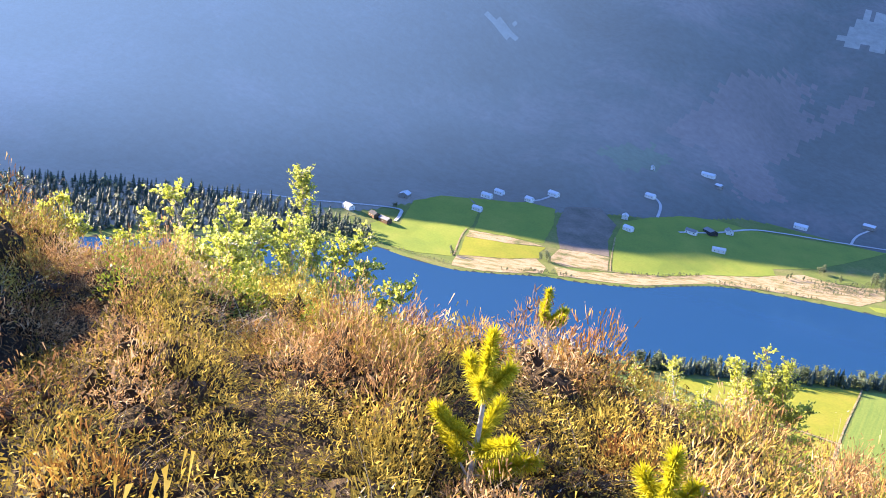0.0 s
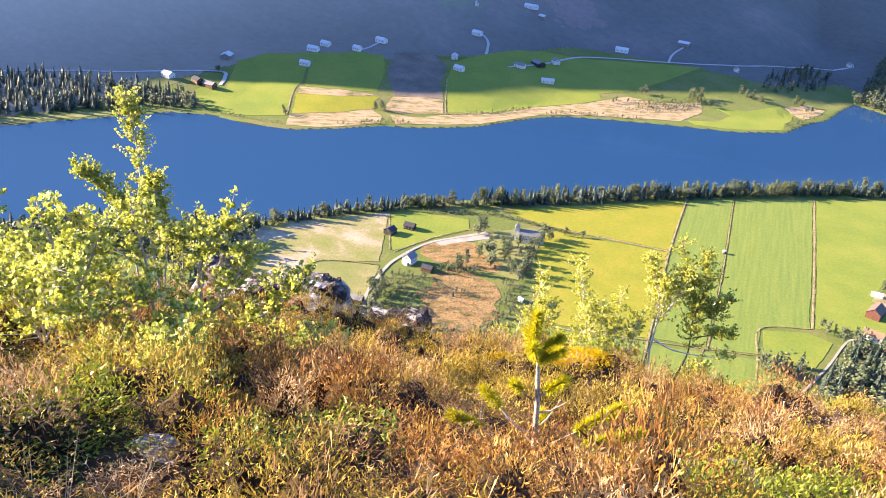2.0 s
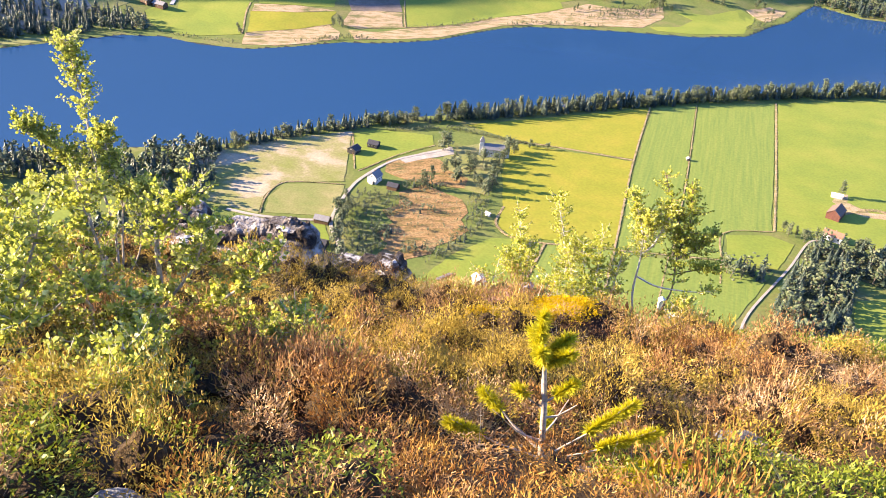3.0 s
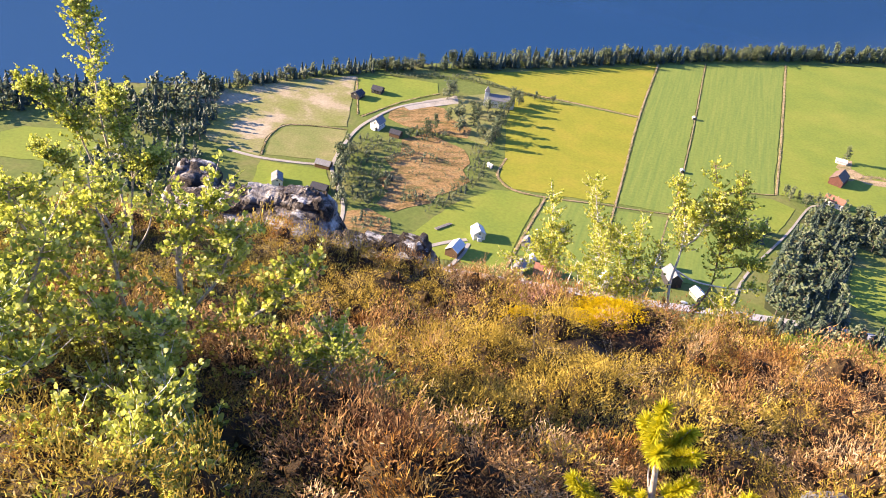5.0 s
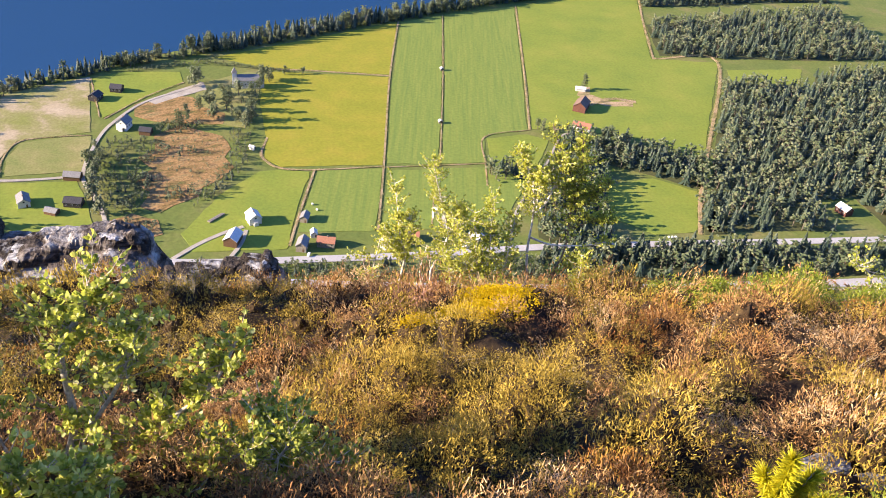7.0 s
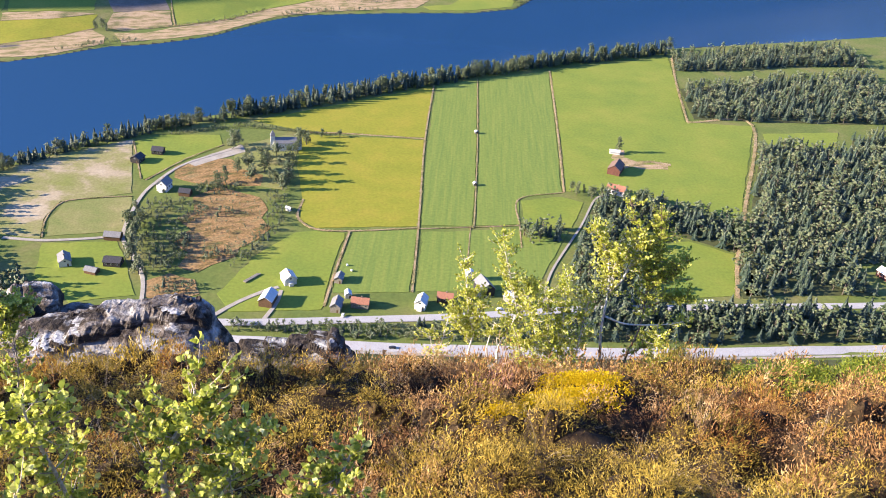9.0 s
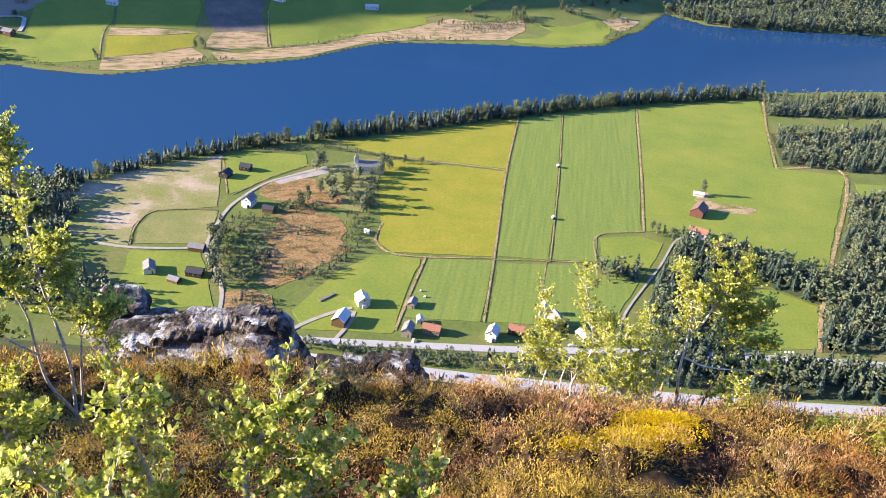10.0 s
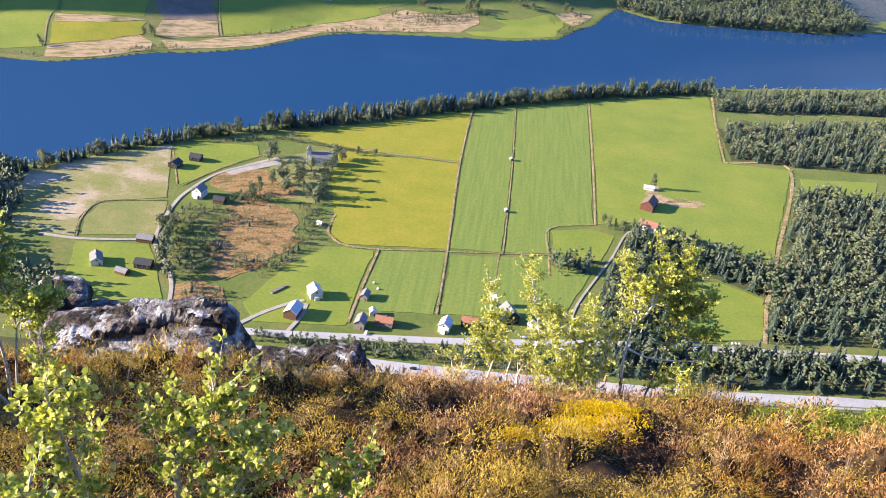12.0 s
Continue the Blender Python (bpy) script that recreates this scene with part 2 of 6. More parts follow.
def sheet(name, poly, mat, lift, label, category):
    """A piece of ground cover with a slightly uneven edge, laid over the valley floor."""
    rng = random.Random(name + str(poly[0]))
    edge = []
    for (ax, ay), (bx, by) in zip(poly, poly[1:] + poly[:1]):
        n = max(1, int(math.hypot(bx - ax, by - ay) / 7))
        for k in range(n):
            t = k / n
            edge.append((ax + (bx - ax) * t + rng.uniform(-0.7, 0.7), ay + (by - ay) * t + rng.uniform(-0.7, 0.7)))
    n = len(edge)
    inner = []
    if max(y for _, y in edge) > 960:
        xs, ys = [x for x, _ in edge], [y for _, y in edge]
        px, py = (v.ravel() for v in np.meshgrid(np.arange(min(xs), max(xs), 9.0), np.arange(min(ys), max(ys), 9.0)))
        keep = inside_of(edge, px, py)
        ex, ey = np.array(edge).T
        inner = [(x, y) for x, y in zip(px[keep], py[keep]) if np.min((ex - x) ** 2 + (ey - y) ** 2) > 12]
    flat, _, fs, *_ = geometry.delaunay_2d_cdt([Vector(p) for p in edge + inner], [], [list(range(n))], 1, 1e-4)
    vs = [(p.x, p.y, float(terrain(p.x, p.y)) + lift) for p in flat]
    o = len(vs)
    vs += [(x, y, float(terrain(x, y)) - 0.5) for x, y in edge]
    near_z = [float(terrain(x, y)) + lift for x, y in edge]
    vs += [(x, y, z) for (x, y), z in zip(edge, near_z)]
    fs = [list(f) for f in fs]
    for k in range(n):
        q = (k + 1) % n
        fs += [[o + n + k, o + n + q, o + q], [o + n + k, o + q, o + k]]
    ob = new(name, mesh_from(name, vs, fs, [mat]))
    return tagged(ob, label, category, kind="structure")


def strip(name, line, width, mat, lift, label, category, thick=0.4):
    """A road or path along a smooth line, with a raised body."""
    pts = rounded(line)
    vs, fs = [], []
    for i, p in enumerate(pts):
        d = (pts[min(i + 1, len(pts) - 1)] - pts[max(i - 1, 0)]).normalized()
        side = Vector((-d.y, d.x, 0)) * width / 2
        z = float(terrain(p.x, p.y)) + lift
        for q, dz in ((p + side * 1.08, -thick), (p + side, 0), (p - side, 0), (p - side * 1.08, -thick)):
            vs.append((q.x, q.y, z + dz))
        if i:
            o = 4 * (i - 1)
            fs += [(o + k, o + k + 1, o + k + 5, o + k + 4) for k in range(3)]
    fs += [(0, 3, 2, 1), tuple(4 * len(pts) - 4 + k for k in range(4))]
    ob = new(name, mesh_from(name, vs, fs, [mat]))
    return tagged(ob, label, category, kind="structure")

# ---- the lie of the land ----
NEAR_SHORE = ((-2600, -700), (-1200, 190), (-900, 345), (-700, 450), (-450, 575), (-360, 620), (-283, 656), (-229, 712), (-172, 760), (-112, 795), (-62, 826), (83, 915), (227, 1000), (381, 1068), (541, 1120), (900, 1240), (2600, 1700))
FAR_SHORE = ((-2600, -100), (-1200, 300), (-900, 450), (-748, 605), (-713, 646), (-666, 694), (-630, 728), (-592, 786), (-556, 824), (-521, 860), (-490, 893), (-450, 906), (-402, 898), (-350, 905), (-310, 932), (-264, 971), (-226, 984), (-190, 1007), (-160, 1030), (-132, 1067), (-94, 1112), (-60, 1134), (-10, 1150), (40, 1164), (113, 1180), (150, 1187), (218, 1222), (256, 1287), (290, 1330), (320, 1400), (345, 1450), (401, 1402), (474, 1406), (540, 1419), (706, 1452), (900, 1560), (2600, 2200))
RIDGE = ((560, 240), (688, 280), (820, 320), (865, 336), (916, 352), (948, 383), (963, 414), (992, 444), (1034, 472), (1105, 495), (1135, 519), (1245, 616), (1500, 800), (2500, 1400))
FOOT = ((-2600, 60), (-600, 60), (-500, 200), (-400, 270), (-250, 300), (-100, 330), (50, 290), (150, 260), (300, 150), (400, 60))
PROFILE = ((-4000, 900), (-300, 360), (-60, 321), (-12, 318.3), (-5, 318.2), (1.5, 318.15), (3.2, 318.1), (5, 317.45), (6.5, 316.75), (8, 315.9), (10, 314.75), (11.5, 313.85), (13, 312.65), (16, 309.6), (25, 300), (60, 262), (240, 110), (360, 26), (405, 5), (432, 0))


def along(points, v):
    a = np.array(points, float)
    return np.interp(v, a[:, 0], a[:, 1])


def smooth_profile(y):
    near = np.maximum(0.35, 0.04 * np.abs(y - 5))
    return sum(along(PROFILE, y + k * near) for k in (-1.5, -0.75, 0, 0.75, 1.5)) / 5


def bump(x, y, cx, cy, rx, ry):
    return np.exp(-(((x - cx) / rx) ** 2 + ((y - cy) / ry) ** 2))


def wave(x, y, f, s):
    return np.sin(f * x + s) * np.cos(0.83 * f * y + 1.7 * s) + 0.6 * np.sin(1.9 * f * (0.7 * x + y) + 2.3 * s)


def terrain(x, y):
    """Height of the ground: hill, valley floor, lake bed, far mountain."""
    x, y = np.asarray(x, float), np.asarray(y, float)
    hill = smooth_profile(y)
    top = hill > 290
    # the 0.5 rise at (-4.6, 2.7) is an added unseen knoll casting shade
    hill = hill + np.where(top, 0.42 * bump(x, y, -0.2, 1.2, 2.3, 2.3) - 0.35 * bump(x, y, -3.2, 8.2, 1.6, 1.6) + 0.30 * bump(x, y, 2.2, 8.9, 1.8, 1.4) + 0.07 * wave(x, y, 2.6, 0.4) + 0.06 * wave(x, y, 6.3, 1.1) + 0.5 * bump(x, y, -4.6, 2.7, 0.9, 0.75), 0.0)
    # rises near y 6.3 and 8 are added to shade the dips beside them
    hill = hill + np.where(top, 0.36 * bump(x, y, -1.2, 9.35, 0.9, 0.7) + 0.22 * bump(x, y, 0.45, 8.2, 0.5, 0.5) - 0.5 * bump(x, y, -0.12, 8.05, 0.34, 0.3) + 0.26 * bump(x, y, -0.5, 8.1, 0.26, 0.4) - 0.34 * bump(x, y, -0.82, 8.0, 0.26, 0.24) + 0.2 * bump(x, y, -1.15, 7.9, 0.3, 0.4) + 0.14 * bump(x, y, -2.6, 6.3, 0.45, 0.35) - 0.16 * bump(x, y, -1.3, 6.3, 0.9, 0.3) + 0.27 * bump(x, y, -1.4, 4.1, 1.7, 0.9) + 0.2 * bump(x, y, -3.4, 10.6, 1.3, 0.7) + 0.14 * bump(x, y, -5.3, 11.1, 1.1, 0.6) + 0.13 * bump(x, y, -0.5, 10.4, 5.0, 2.0) + 0.14 * bump(x, y, 2.0, 11.3, 1.6, 1.5) - 0.24 * bump(x, y, -5.9, 9.7, 1.1, 0.9), 0.0)
    west = np.clip((-5.0 - x) / 4.5, 0, 1)
    hill = hill - np.where(top, 1.4 * west * west * (3 - 2 * west) * (0.1 + 0.85 * np.clip((9.5 - y) / 3, 0, 1)), 0.0)
    ny, fy = along(NEAR_SHORE, x), along(FAR_SHORE, x)
    inside = np.minimum(y - ny, fy - y)
    lake = -np.clip(inside * 0.22, 0, 7)
    d = np.maximum(0, y - fy)
    far = 0.09 * np.clip(d - 70, 0, None) + 0.22 * np.clip(d - 330, 0, None) + 0.22 * np.clip(d - 600, 0, None)
    far = far + np.clip(d - 350, 0, 600) / 600 * 22 * wave(x, y, 0.006, 0.9)
    # the western ridge that shades the far side
    spur = along(RIDGE, y) * np.clip((-1120 - x) / 380, 0, 1) * np.clip((y - 560) / 120, 0, 1)
    far = np.where(y > fy, np.maximum(far, spur), 0.0)
    return np.where(y < 440, np.maximum(hill, 0), 0.0) * 1.0 + np.where(inside > 0, lake, 0.0) + far



def steps_out(spans):
    """Grid lines: spans of (from, to, step)."""
    out = [np.arange(a, b, s) for a, b, s in spans]
    return np.concatenate(out + [[spans[-1][1]]])


# ---- ground: one sheet ----
gx = steps_out([(-3200, -1000, 60), (-1000, -600, 20), (-600, -60, 6), (-60, -13, 3), (-13, 7, 0.16), (7, 60, 3), (60, 420, 6), (420, 1000, 20), (1000, 3200, 60)])
gy = steps_out([(-3800, -300, 120), (-300, -12, 12), (-12, -3, 0.6), (-3, 17, 0.16), (17, 60, 2), (60, 420, 12), (420, 880, 9), (880, 1350, 6), (1350, 1560, 8), (1560, 2160, 15), (2160, 4200, 45)])
GX, GY = np.meshgrid(gx, gy)
GZ = terrain(GX, GY)
nx, ny = len(gx), len(gy)
a = (np.arange(ny - 1)[:, None] * nx + np.arange(nx - 1)[None]).ravel()
quads = np.stack([a, a + 1, a + 1 + nx, a + nx], 1)
mid = np.stack([GX, GY, GZ], -1).reshape(-1, 3)[quads].mean(1)
far_side = along(FAR_SHORE, mid[:, 0])
zone = np.select([mid[:, 1] < 30, mid[:, 1] < 425, mid[:, 2] < -0.7, mid[:, 1] > far_side + along(FOOT, mid[:, 0]), (mid[:, 1] > far_side) & (mid[:, 0] < -900)], [0, 1, 3, 4, 4], 2)
corners = np.stack([GX, GY, GZ], -1).reshape(-1, 3)
ground = new("ground", mesh_from("ground", corners, quads[zone != 4], [PEAT, HILLSIDE, MEADOW, LAKEBED], zone[zone != 4], True))
tagged(ground, "heather hilltop above a green valley floor", "ground", kind="structure")
HEATH_PATCH = [(-268, 1560), (-250, 1640), (-220, 1705), (-205, 1780), (-163, 1843), (-120, 1925), (-60, 1950), (-78, 1860), (-40, 1850), (15, 1965), (45, 1950), (0, 1860), (-56, 1760), (-70, 1690), (-96, 1640), (-80, 1590), (-40, 1545), (-120, 1500), (-150, 1545), (-200, 1570)]
GREEN_PATCH = [(-341, 1410), (-318, 1470), (-268, 1515), (-232, 1490), (-250, 1440), (-292, 1405)]
high = zone == 4
jx, jy = mid[high, 0] + 9 * wave(mid[high, 0], mid[high, 1], 0.09, 0.3), mid[high, 1] + 12 * wave(mid[high, 0], mid[high, 1], 0.11, 1.3)
# the scar is bare rock; the clearing's pale colour paints in sunlight
ROCK_SCAR, SUNLIT_CLEARING = [(-640, 1572), (-600, 1612), (-578, 1602), (-600, 1580)], [(-50, 2075), (-10, 2190), (90, 2230), (120, 2110), (30, 2070)]
bare = inside_of(ROCK_SCAR, jx, jy) | inside_of(SUNLIT_CLEARING, jx, jy)
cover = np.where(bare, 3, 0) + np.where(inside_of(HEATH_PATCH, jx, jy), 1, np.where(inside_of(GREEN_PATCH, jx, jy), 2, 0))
mountain = new("backdrop_mountain", mesh_from("backdrop_mountain", corners, quads[high], [MOUNTAIN, MOUNTAIN_HEATH, MOUNTAIN_GREEN, MOUNTAIN_ROCK_AND_SUN], cover, True))
tagged(mountain, "wooded mountainside in shade, its blue haze added as glow", "mountain", kind="structure")

# ---- lake ----
m, tree, b = material("lake_water", 0.08)
b.inputs["Base Color"].default_value, b.inputs["IOR"].default_value = (0.013, 0.056, 0.142, 1), 1.33
b.inputs["Specular IOR Level"].default_value = 0.5
ripple = noise_node(tree, 2.5, 6, stretch=(1, 0.5, 1))
bump_node(tree, b, ripple.outputs[0], 0.12, 0.3)
LAKE = m
bm = bmesh.new()
bmesh.ops.create_grid(bm, x_segments=8, y_segments=8, size=2600, matrix=Matrix.Translation((0, 1100, -0.7)))
tagged(part("lake_water", bm, LAKE), "still deep blue lake water", "lake", kind="structure")
# the sheet reaches under the hill and the far side, where the ground covers it

# ---- fields ----
FIELDS = [
    ("yellow_field", [(50, 588), (64, 750), (-44, 752), (-46, 690), (-38, 625), (-37, 592), (-25, 580)], GRASS_YELLOW, "bright yellow-green mown hay field"),
    ("yellow_field", [(65, 756), (82, 892), (-30, 818), (-90, 779), (-43, 758), (-3, 759)], GRASS_YELLOW, "yellow-green mown field beside the lake trees"),
    ("striped_field", [(52, 589), (91, 591), (101, 664), (113, 759), (131, 920), (86, 892), (68, 752)], GRASS_STRIPED, "green field with faint tractor tracks"),
    ("striped_field", [(94, 592), (128, 596), (134, 640), (172, 654), (192, 784), (217, 962), (134, 922), (116, 759), (104, 664)], GRASS_STRIPED, "green field with faint tractor tracks"),
    ("large_field", [(177, 656), (195, 657), (250, 650), (277, 643), (309, 610), (404, 822), (333, 824), (380, 1038), (221, 965), (196, 784)], GRASS_GREEN, "large even bright green hay meadow"),
    ("small_field", [(136, 636), (170, 646), (187, 636), (168, 594), (131, 596)], GRASS_GREEN, "small green paddock with a tall grass edge"),
    ("paddock", [(1, 575), (49, 582), (39, 497), (-11, 494), (-8, 520)], GRASS_STRIPED, "short green paddock behind the houses"),
    ("paddock", [(53, 579), (127, 588), (165, 588), (142, 540), (126, 506), (78, 500), (44, 498)], GRASS_STRIPED, "green paddock with darker wheel tracks"),
    ("lawn", [(-64, 540), (-40, 572), (-27, 575), (-4, 573), (-13, 518), (-17, 474), (-74, 470), (-84, 490)], GRASS_GREEN, "green lawn round two white houses"),
    ("lawn", [(218, 566), (256, 578), (286, 559), (265, 503), (233, 499), (206, 520)], GRASS_GREEN, "green field clearing beside the forest"),
    ("clearing", [(406, 803), (492, 815), (470, 775), (398, 775)], GRASS_GREEN, "small green clearing within the forest"),
    ("lawn", [(-208, 546), (-160, 552), (-149, 528), (-134, 486), (-170, 476), (-200, 505)], GRASS_GREEN, "green lawn beside the gravel road"),
    ("round_field", [(-207, 556), (-213, 580), (-209, 604), (-190, 613), (-164, 618), (-158, 566)], GRASS_PALE, "pale green field with a rounded corner"),
    ("sandy_field", [(-300, 628), (-236, 690), (-186, 724), (-166, 626), (-190, 616), (-212, 607), (-217, 580), (-211, 553), (-252, 560), (-282, 590)], SAND, "bare sandy field with thin pale grass"),
    ("lawn", [(-184, 722), (-160, 738), (-116, 742), (-110, 720), (-136, 688), (-162, 648)], GRASS_GREEN, "bright green lawn round two dark cabins"),
    ("churchyard", [(-100, 718), (-60, 748), (-46, 745), (-48, 690), (-54, 640), (-74, 645), (-96, 680)], GRASS_PALE, "grassy churchyard with scattered trees"),
    ("bog", [(-120, 622), (-104, 642), (-84, 632), (-70, 625), (-62, 606), (-66, 592), (-57, 578), (-66, 560), (-76, 548), (-78, 536), (-92, 524), (-100, 514), (-114, 521), (-110, 540), (-122, 552), (-114, 572), (-126, 588), (-116, 602)], BOG, "reddish brown bog with scrub"),
    ("bog", [(-132, 502), (-118, 512), (-100, 505), (-94, 488), (-112, 478), (-128, 484)], BOG, "reddish brown bog with scrub"),
    ("gravel_yard", [(-134, 682), (-106, 713), (-94, 722), (-90, 709), (-112, 690), (-126, 676)], GRAVEL, "pale gravel yard beside the road"),
    ("left_field", [(-398, 500), (-378, 526), (-348, 534), (-316, 521), (-332, 488), (-372, 480)], GRASS_GREEN, "small green field among trees"),
    ("far_field", [(-504, 974), (-500, 995), (-475, 998), (-486, 1030), (-503, 1091), (-485, 1142), (-452, 1163), (-420, 1130), (-400, 1060), (-401, 1043), (-393, 1009), (-376, 944), (-411, 921), (-437, 918), (-460, 920), (-485, 946)], GRASS_GREEN, "green field on the far shore, half in shade"),
    ("far_field", [(-452, 1166), (-396, 1190), (-377, 1208), (-336, 1211), (-317, 1148), (-305, 1076), (-330, 1066), (-392, 1048), (-396, 1062), (-416, 1132)], GRASS_GREEN, "green field on the far shore, in shade"),
    ("far_field", [(-392, 1020), (-341, 1037), (-297, 1065), (-299, 1042), (-292, 1026), (-325, 991), (-372, 955)], GRASS_YELLOW, "yellow-green field on the far shore"),
    ("far_field", [(-396, 1044), (-349, 1058), (-321, 1064), (-300, 1066), (-341, 1038), (-391, 1021)], STRAW, "straw coloured strip on the far shore"),
    ("shore_grass", [(-373, 951), (-324, 987), (-294, 1021), (-275, 999), (-270, 975), (-306, 938), (-328, 922), (-362, 912)], STRAW, "strip of dry straw coloured shore grass"),
    ("far_field", [(-283, 1074), (-254, 1092), (-222, 1098), (-213, 1055), (-265, 1024), (-281, 1031), (-283, 1054)], STRAW, "straw coloured stubble field on the far shore"),
    ("far_field", [(-283, 1078), (-224, 1102), (-240, 1153), (-248, 1225), (-287, 1277), (-328, 1235), (-313, 1149)], ROUGH_GROUND, "brown strip of rough ground in shade"),
    ("far_field", [(-216, 1092), (-236, 1176), (-243, 1248), (-217, 1300), (-182, 1345), (-134, 1385), (-55, 1402), (40, 1438), (111, 1458), (68, 1380), (20, 1302), (-33, 1253), (-27, 1231), (-73, 1183), (-107, 1151), (-151, 1096), (-206, 1055)], GRASS_GREEN, "green field on the far shore, half in shade"),
    ("shore_grass", [(-268, 1013), (-235, 1020), (-206, 1049), (-149, 1090), (-107, 1148), (-73, 1180), (-23, 1233), (6, 1264), (38, 1262), (77, 1272), (109, 1299), (110, 1253), (80, 1193), (25, 1172), (-33, 1152), (-97, 1116), (-132, 1073), (-161, 1035), (-197, 1010), (-253, 982)], STRAW, "strip of dry straw coloured shore grass"),
    ("point_field", [(128, 1282), (172, 1292), (223, 1343), (243, 1322), (214, 1228), (150, 1194), (99, 1187), (90, 1202), (129, 1220), (150, 1262)], GRASS_GREEN, "green field on a low point"),
    ("shore_grass", [(230, 1345), (241, 1360), (270, 1390), (292, 1380), (283, 1350), (252, 1300)], STRAW, "dry grass on the end of the point"),
    ("shore_grass", [(-640, 735), (-600, 786), (-556, 829), (-528, 858), (-536, 864), (-566, 838), (-608, 796), (-646, 742)], GRASS_PALE, "thin pale green strip of shore grass"),
    ("farm_yard", [(-572, 965), (-548, 990), (-530, 985), (-536, 962), (-556, 950)], GRASS_PALE, "pale grass clearing beside a red barn"),
    ("farm_yard", [(233, 728), (240, 745), (250, 748), (246, 730), (262, 716), (282, 718), (280, 708), (254, 706), (240, 716)], STRAW, "dry trampled grass round the farm buildings"),
]
for name, poly, mat, label in FIELDS:
    sheet(name, poly, mat, 0.25 if mat not in (STRAW, GRAVEL) else 0.32 if mat is STRAW else 0.4, label, "field")
sheet("rough_ground", [(-143, 674), (-126, 693), (-100, 693), (-89, 674), (-71, 665), (-71, 645), (-97, 644), (-124, 646), (-139, 655)], BOG, 0.36, "reddish brown rough ground beside a gravel road", "field")

# ---- roads ----
strip("road", [(-140, 462), (-79, 458), (-27, 461), (8, 464), (54, 468), (94, 473), (151, 481), (209, 485), (272, 489), (340, 493), (520, 505)], 6.5, ASPHALT, 0.7, "pale asphalt valley road", "road")
strip("main_road", [(-200, 447), (5, 434.5), (49, 433), (97, 432.5), (195, 433), (317, 441), (500, 455)], 8.5, ASPHALT, 0.9, "wide pale asphalt main road", "road")
strip("verge", [(-200, 440), (5, 427), (97, 425.5), (195, 426), (317, 433.5), (500, 448)], 2.0, GRAVEL, 0.8, "gravel verge beside the main road", "verge")
strip("gravel_road", [(-95, 722), (-103, 711), (-135, 680), (-151, 646), (-158, 615), (-158, 562), (-145, 532), (-133, 505), (-127, 470)], 2.5, GRAVEL, 0.6, "pale gravel farm road", "road")
strip("gravel_road", [(-157, 560), (-180, 554), (-208, 550), (-235, 552)], 2.8, GRAVEL, 0.55, "pale gravel drive", "road")
strip("gravel_road", [(-85, 462), (-72, 478), (-58, 491), (-46, 499)], 3.0, GRAVEL, 0.55, "gravel drive up to a white house", "road")
strip("gravel_road", [(-52, 462), (-46, 480), (-44, 495)], 2.6, GRAVEL, 0.57, "gravel drive beside a barn", "road")
strip("farm_track", [(212, 652), (198, 643), (176, 596), (140, 527), (128, 488)], 1.7, GRAVEL, 0.55, "narrow pale farm track", "road")
strip("far_road", [(-760, 830), (-680, 905), (-606, 962), (-555, 1008), (-505, 1045), (-492, 1030), (-486, 1005)], 4.5, ASPHALT, 0.8, "thin pale road below the far mountain", "road")
strip("far_road", [(-168, 1275), (-125, 1326), (-81, 1395), (-30, 1424), (40, 1448), (133, 1484), (212, 1528), (368, 1656)], 5.0, ASPHALT, 0.8, "thin pale road below the far mountain", "road")
strip("far_road", [(-375, 1215), (-362, 1240), (-350, 1262)], 4.0, ASPHALT, 0.8, "short pale drive between shaded houses", "road")
strip("far_road", [(60, 1455), (66, 1500), (82, 1530)], 3.5, ASPHALT, 0.8, "pale drive up to a house", "road")
strip("far_road", [(-233, 1368), (-214, 1350), (-208, 1310)], 4.0, ASPHALT, 0.8, "pale drive above the shaded fields", "road")


# ---- valley trees ----
rng = random.Random(7)


def clump(r, squash=0.8):
    """A small uneven eight-sided mass of leaves."""
    v = [(1, 0, 0), (-1, 0, 0), (0, 1, 0), (0, -1, 0), (0, 0, 1), (0, 0, -0.8)]
    v = np.array([[c * r * rng.uniform(0.6, 1.35) for c in p] for p in v])
    v[:, 2] *= squash
    f = [(0, 2, 4), (2, 1, 4), (1, 3, 4), (3, 0, 4), (2, 0, 5), (1, 2, 5), (3, 1, 5), (0, 3, 5)]
    return v, np.array(f)


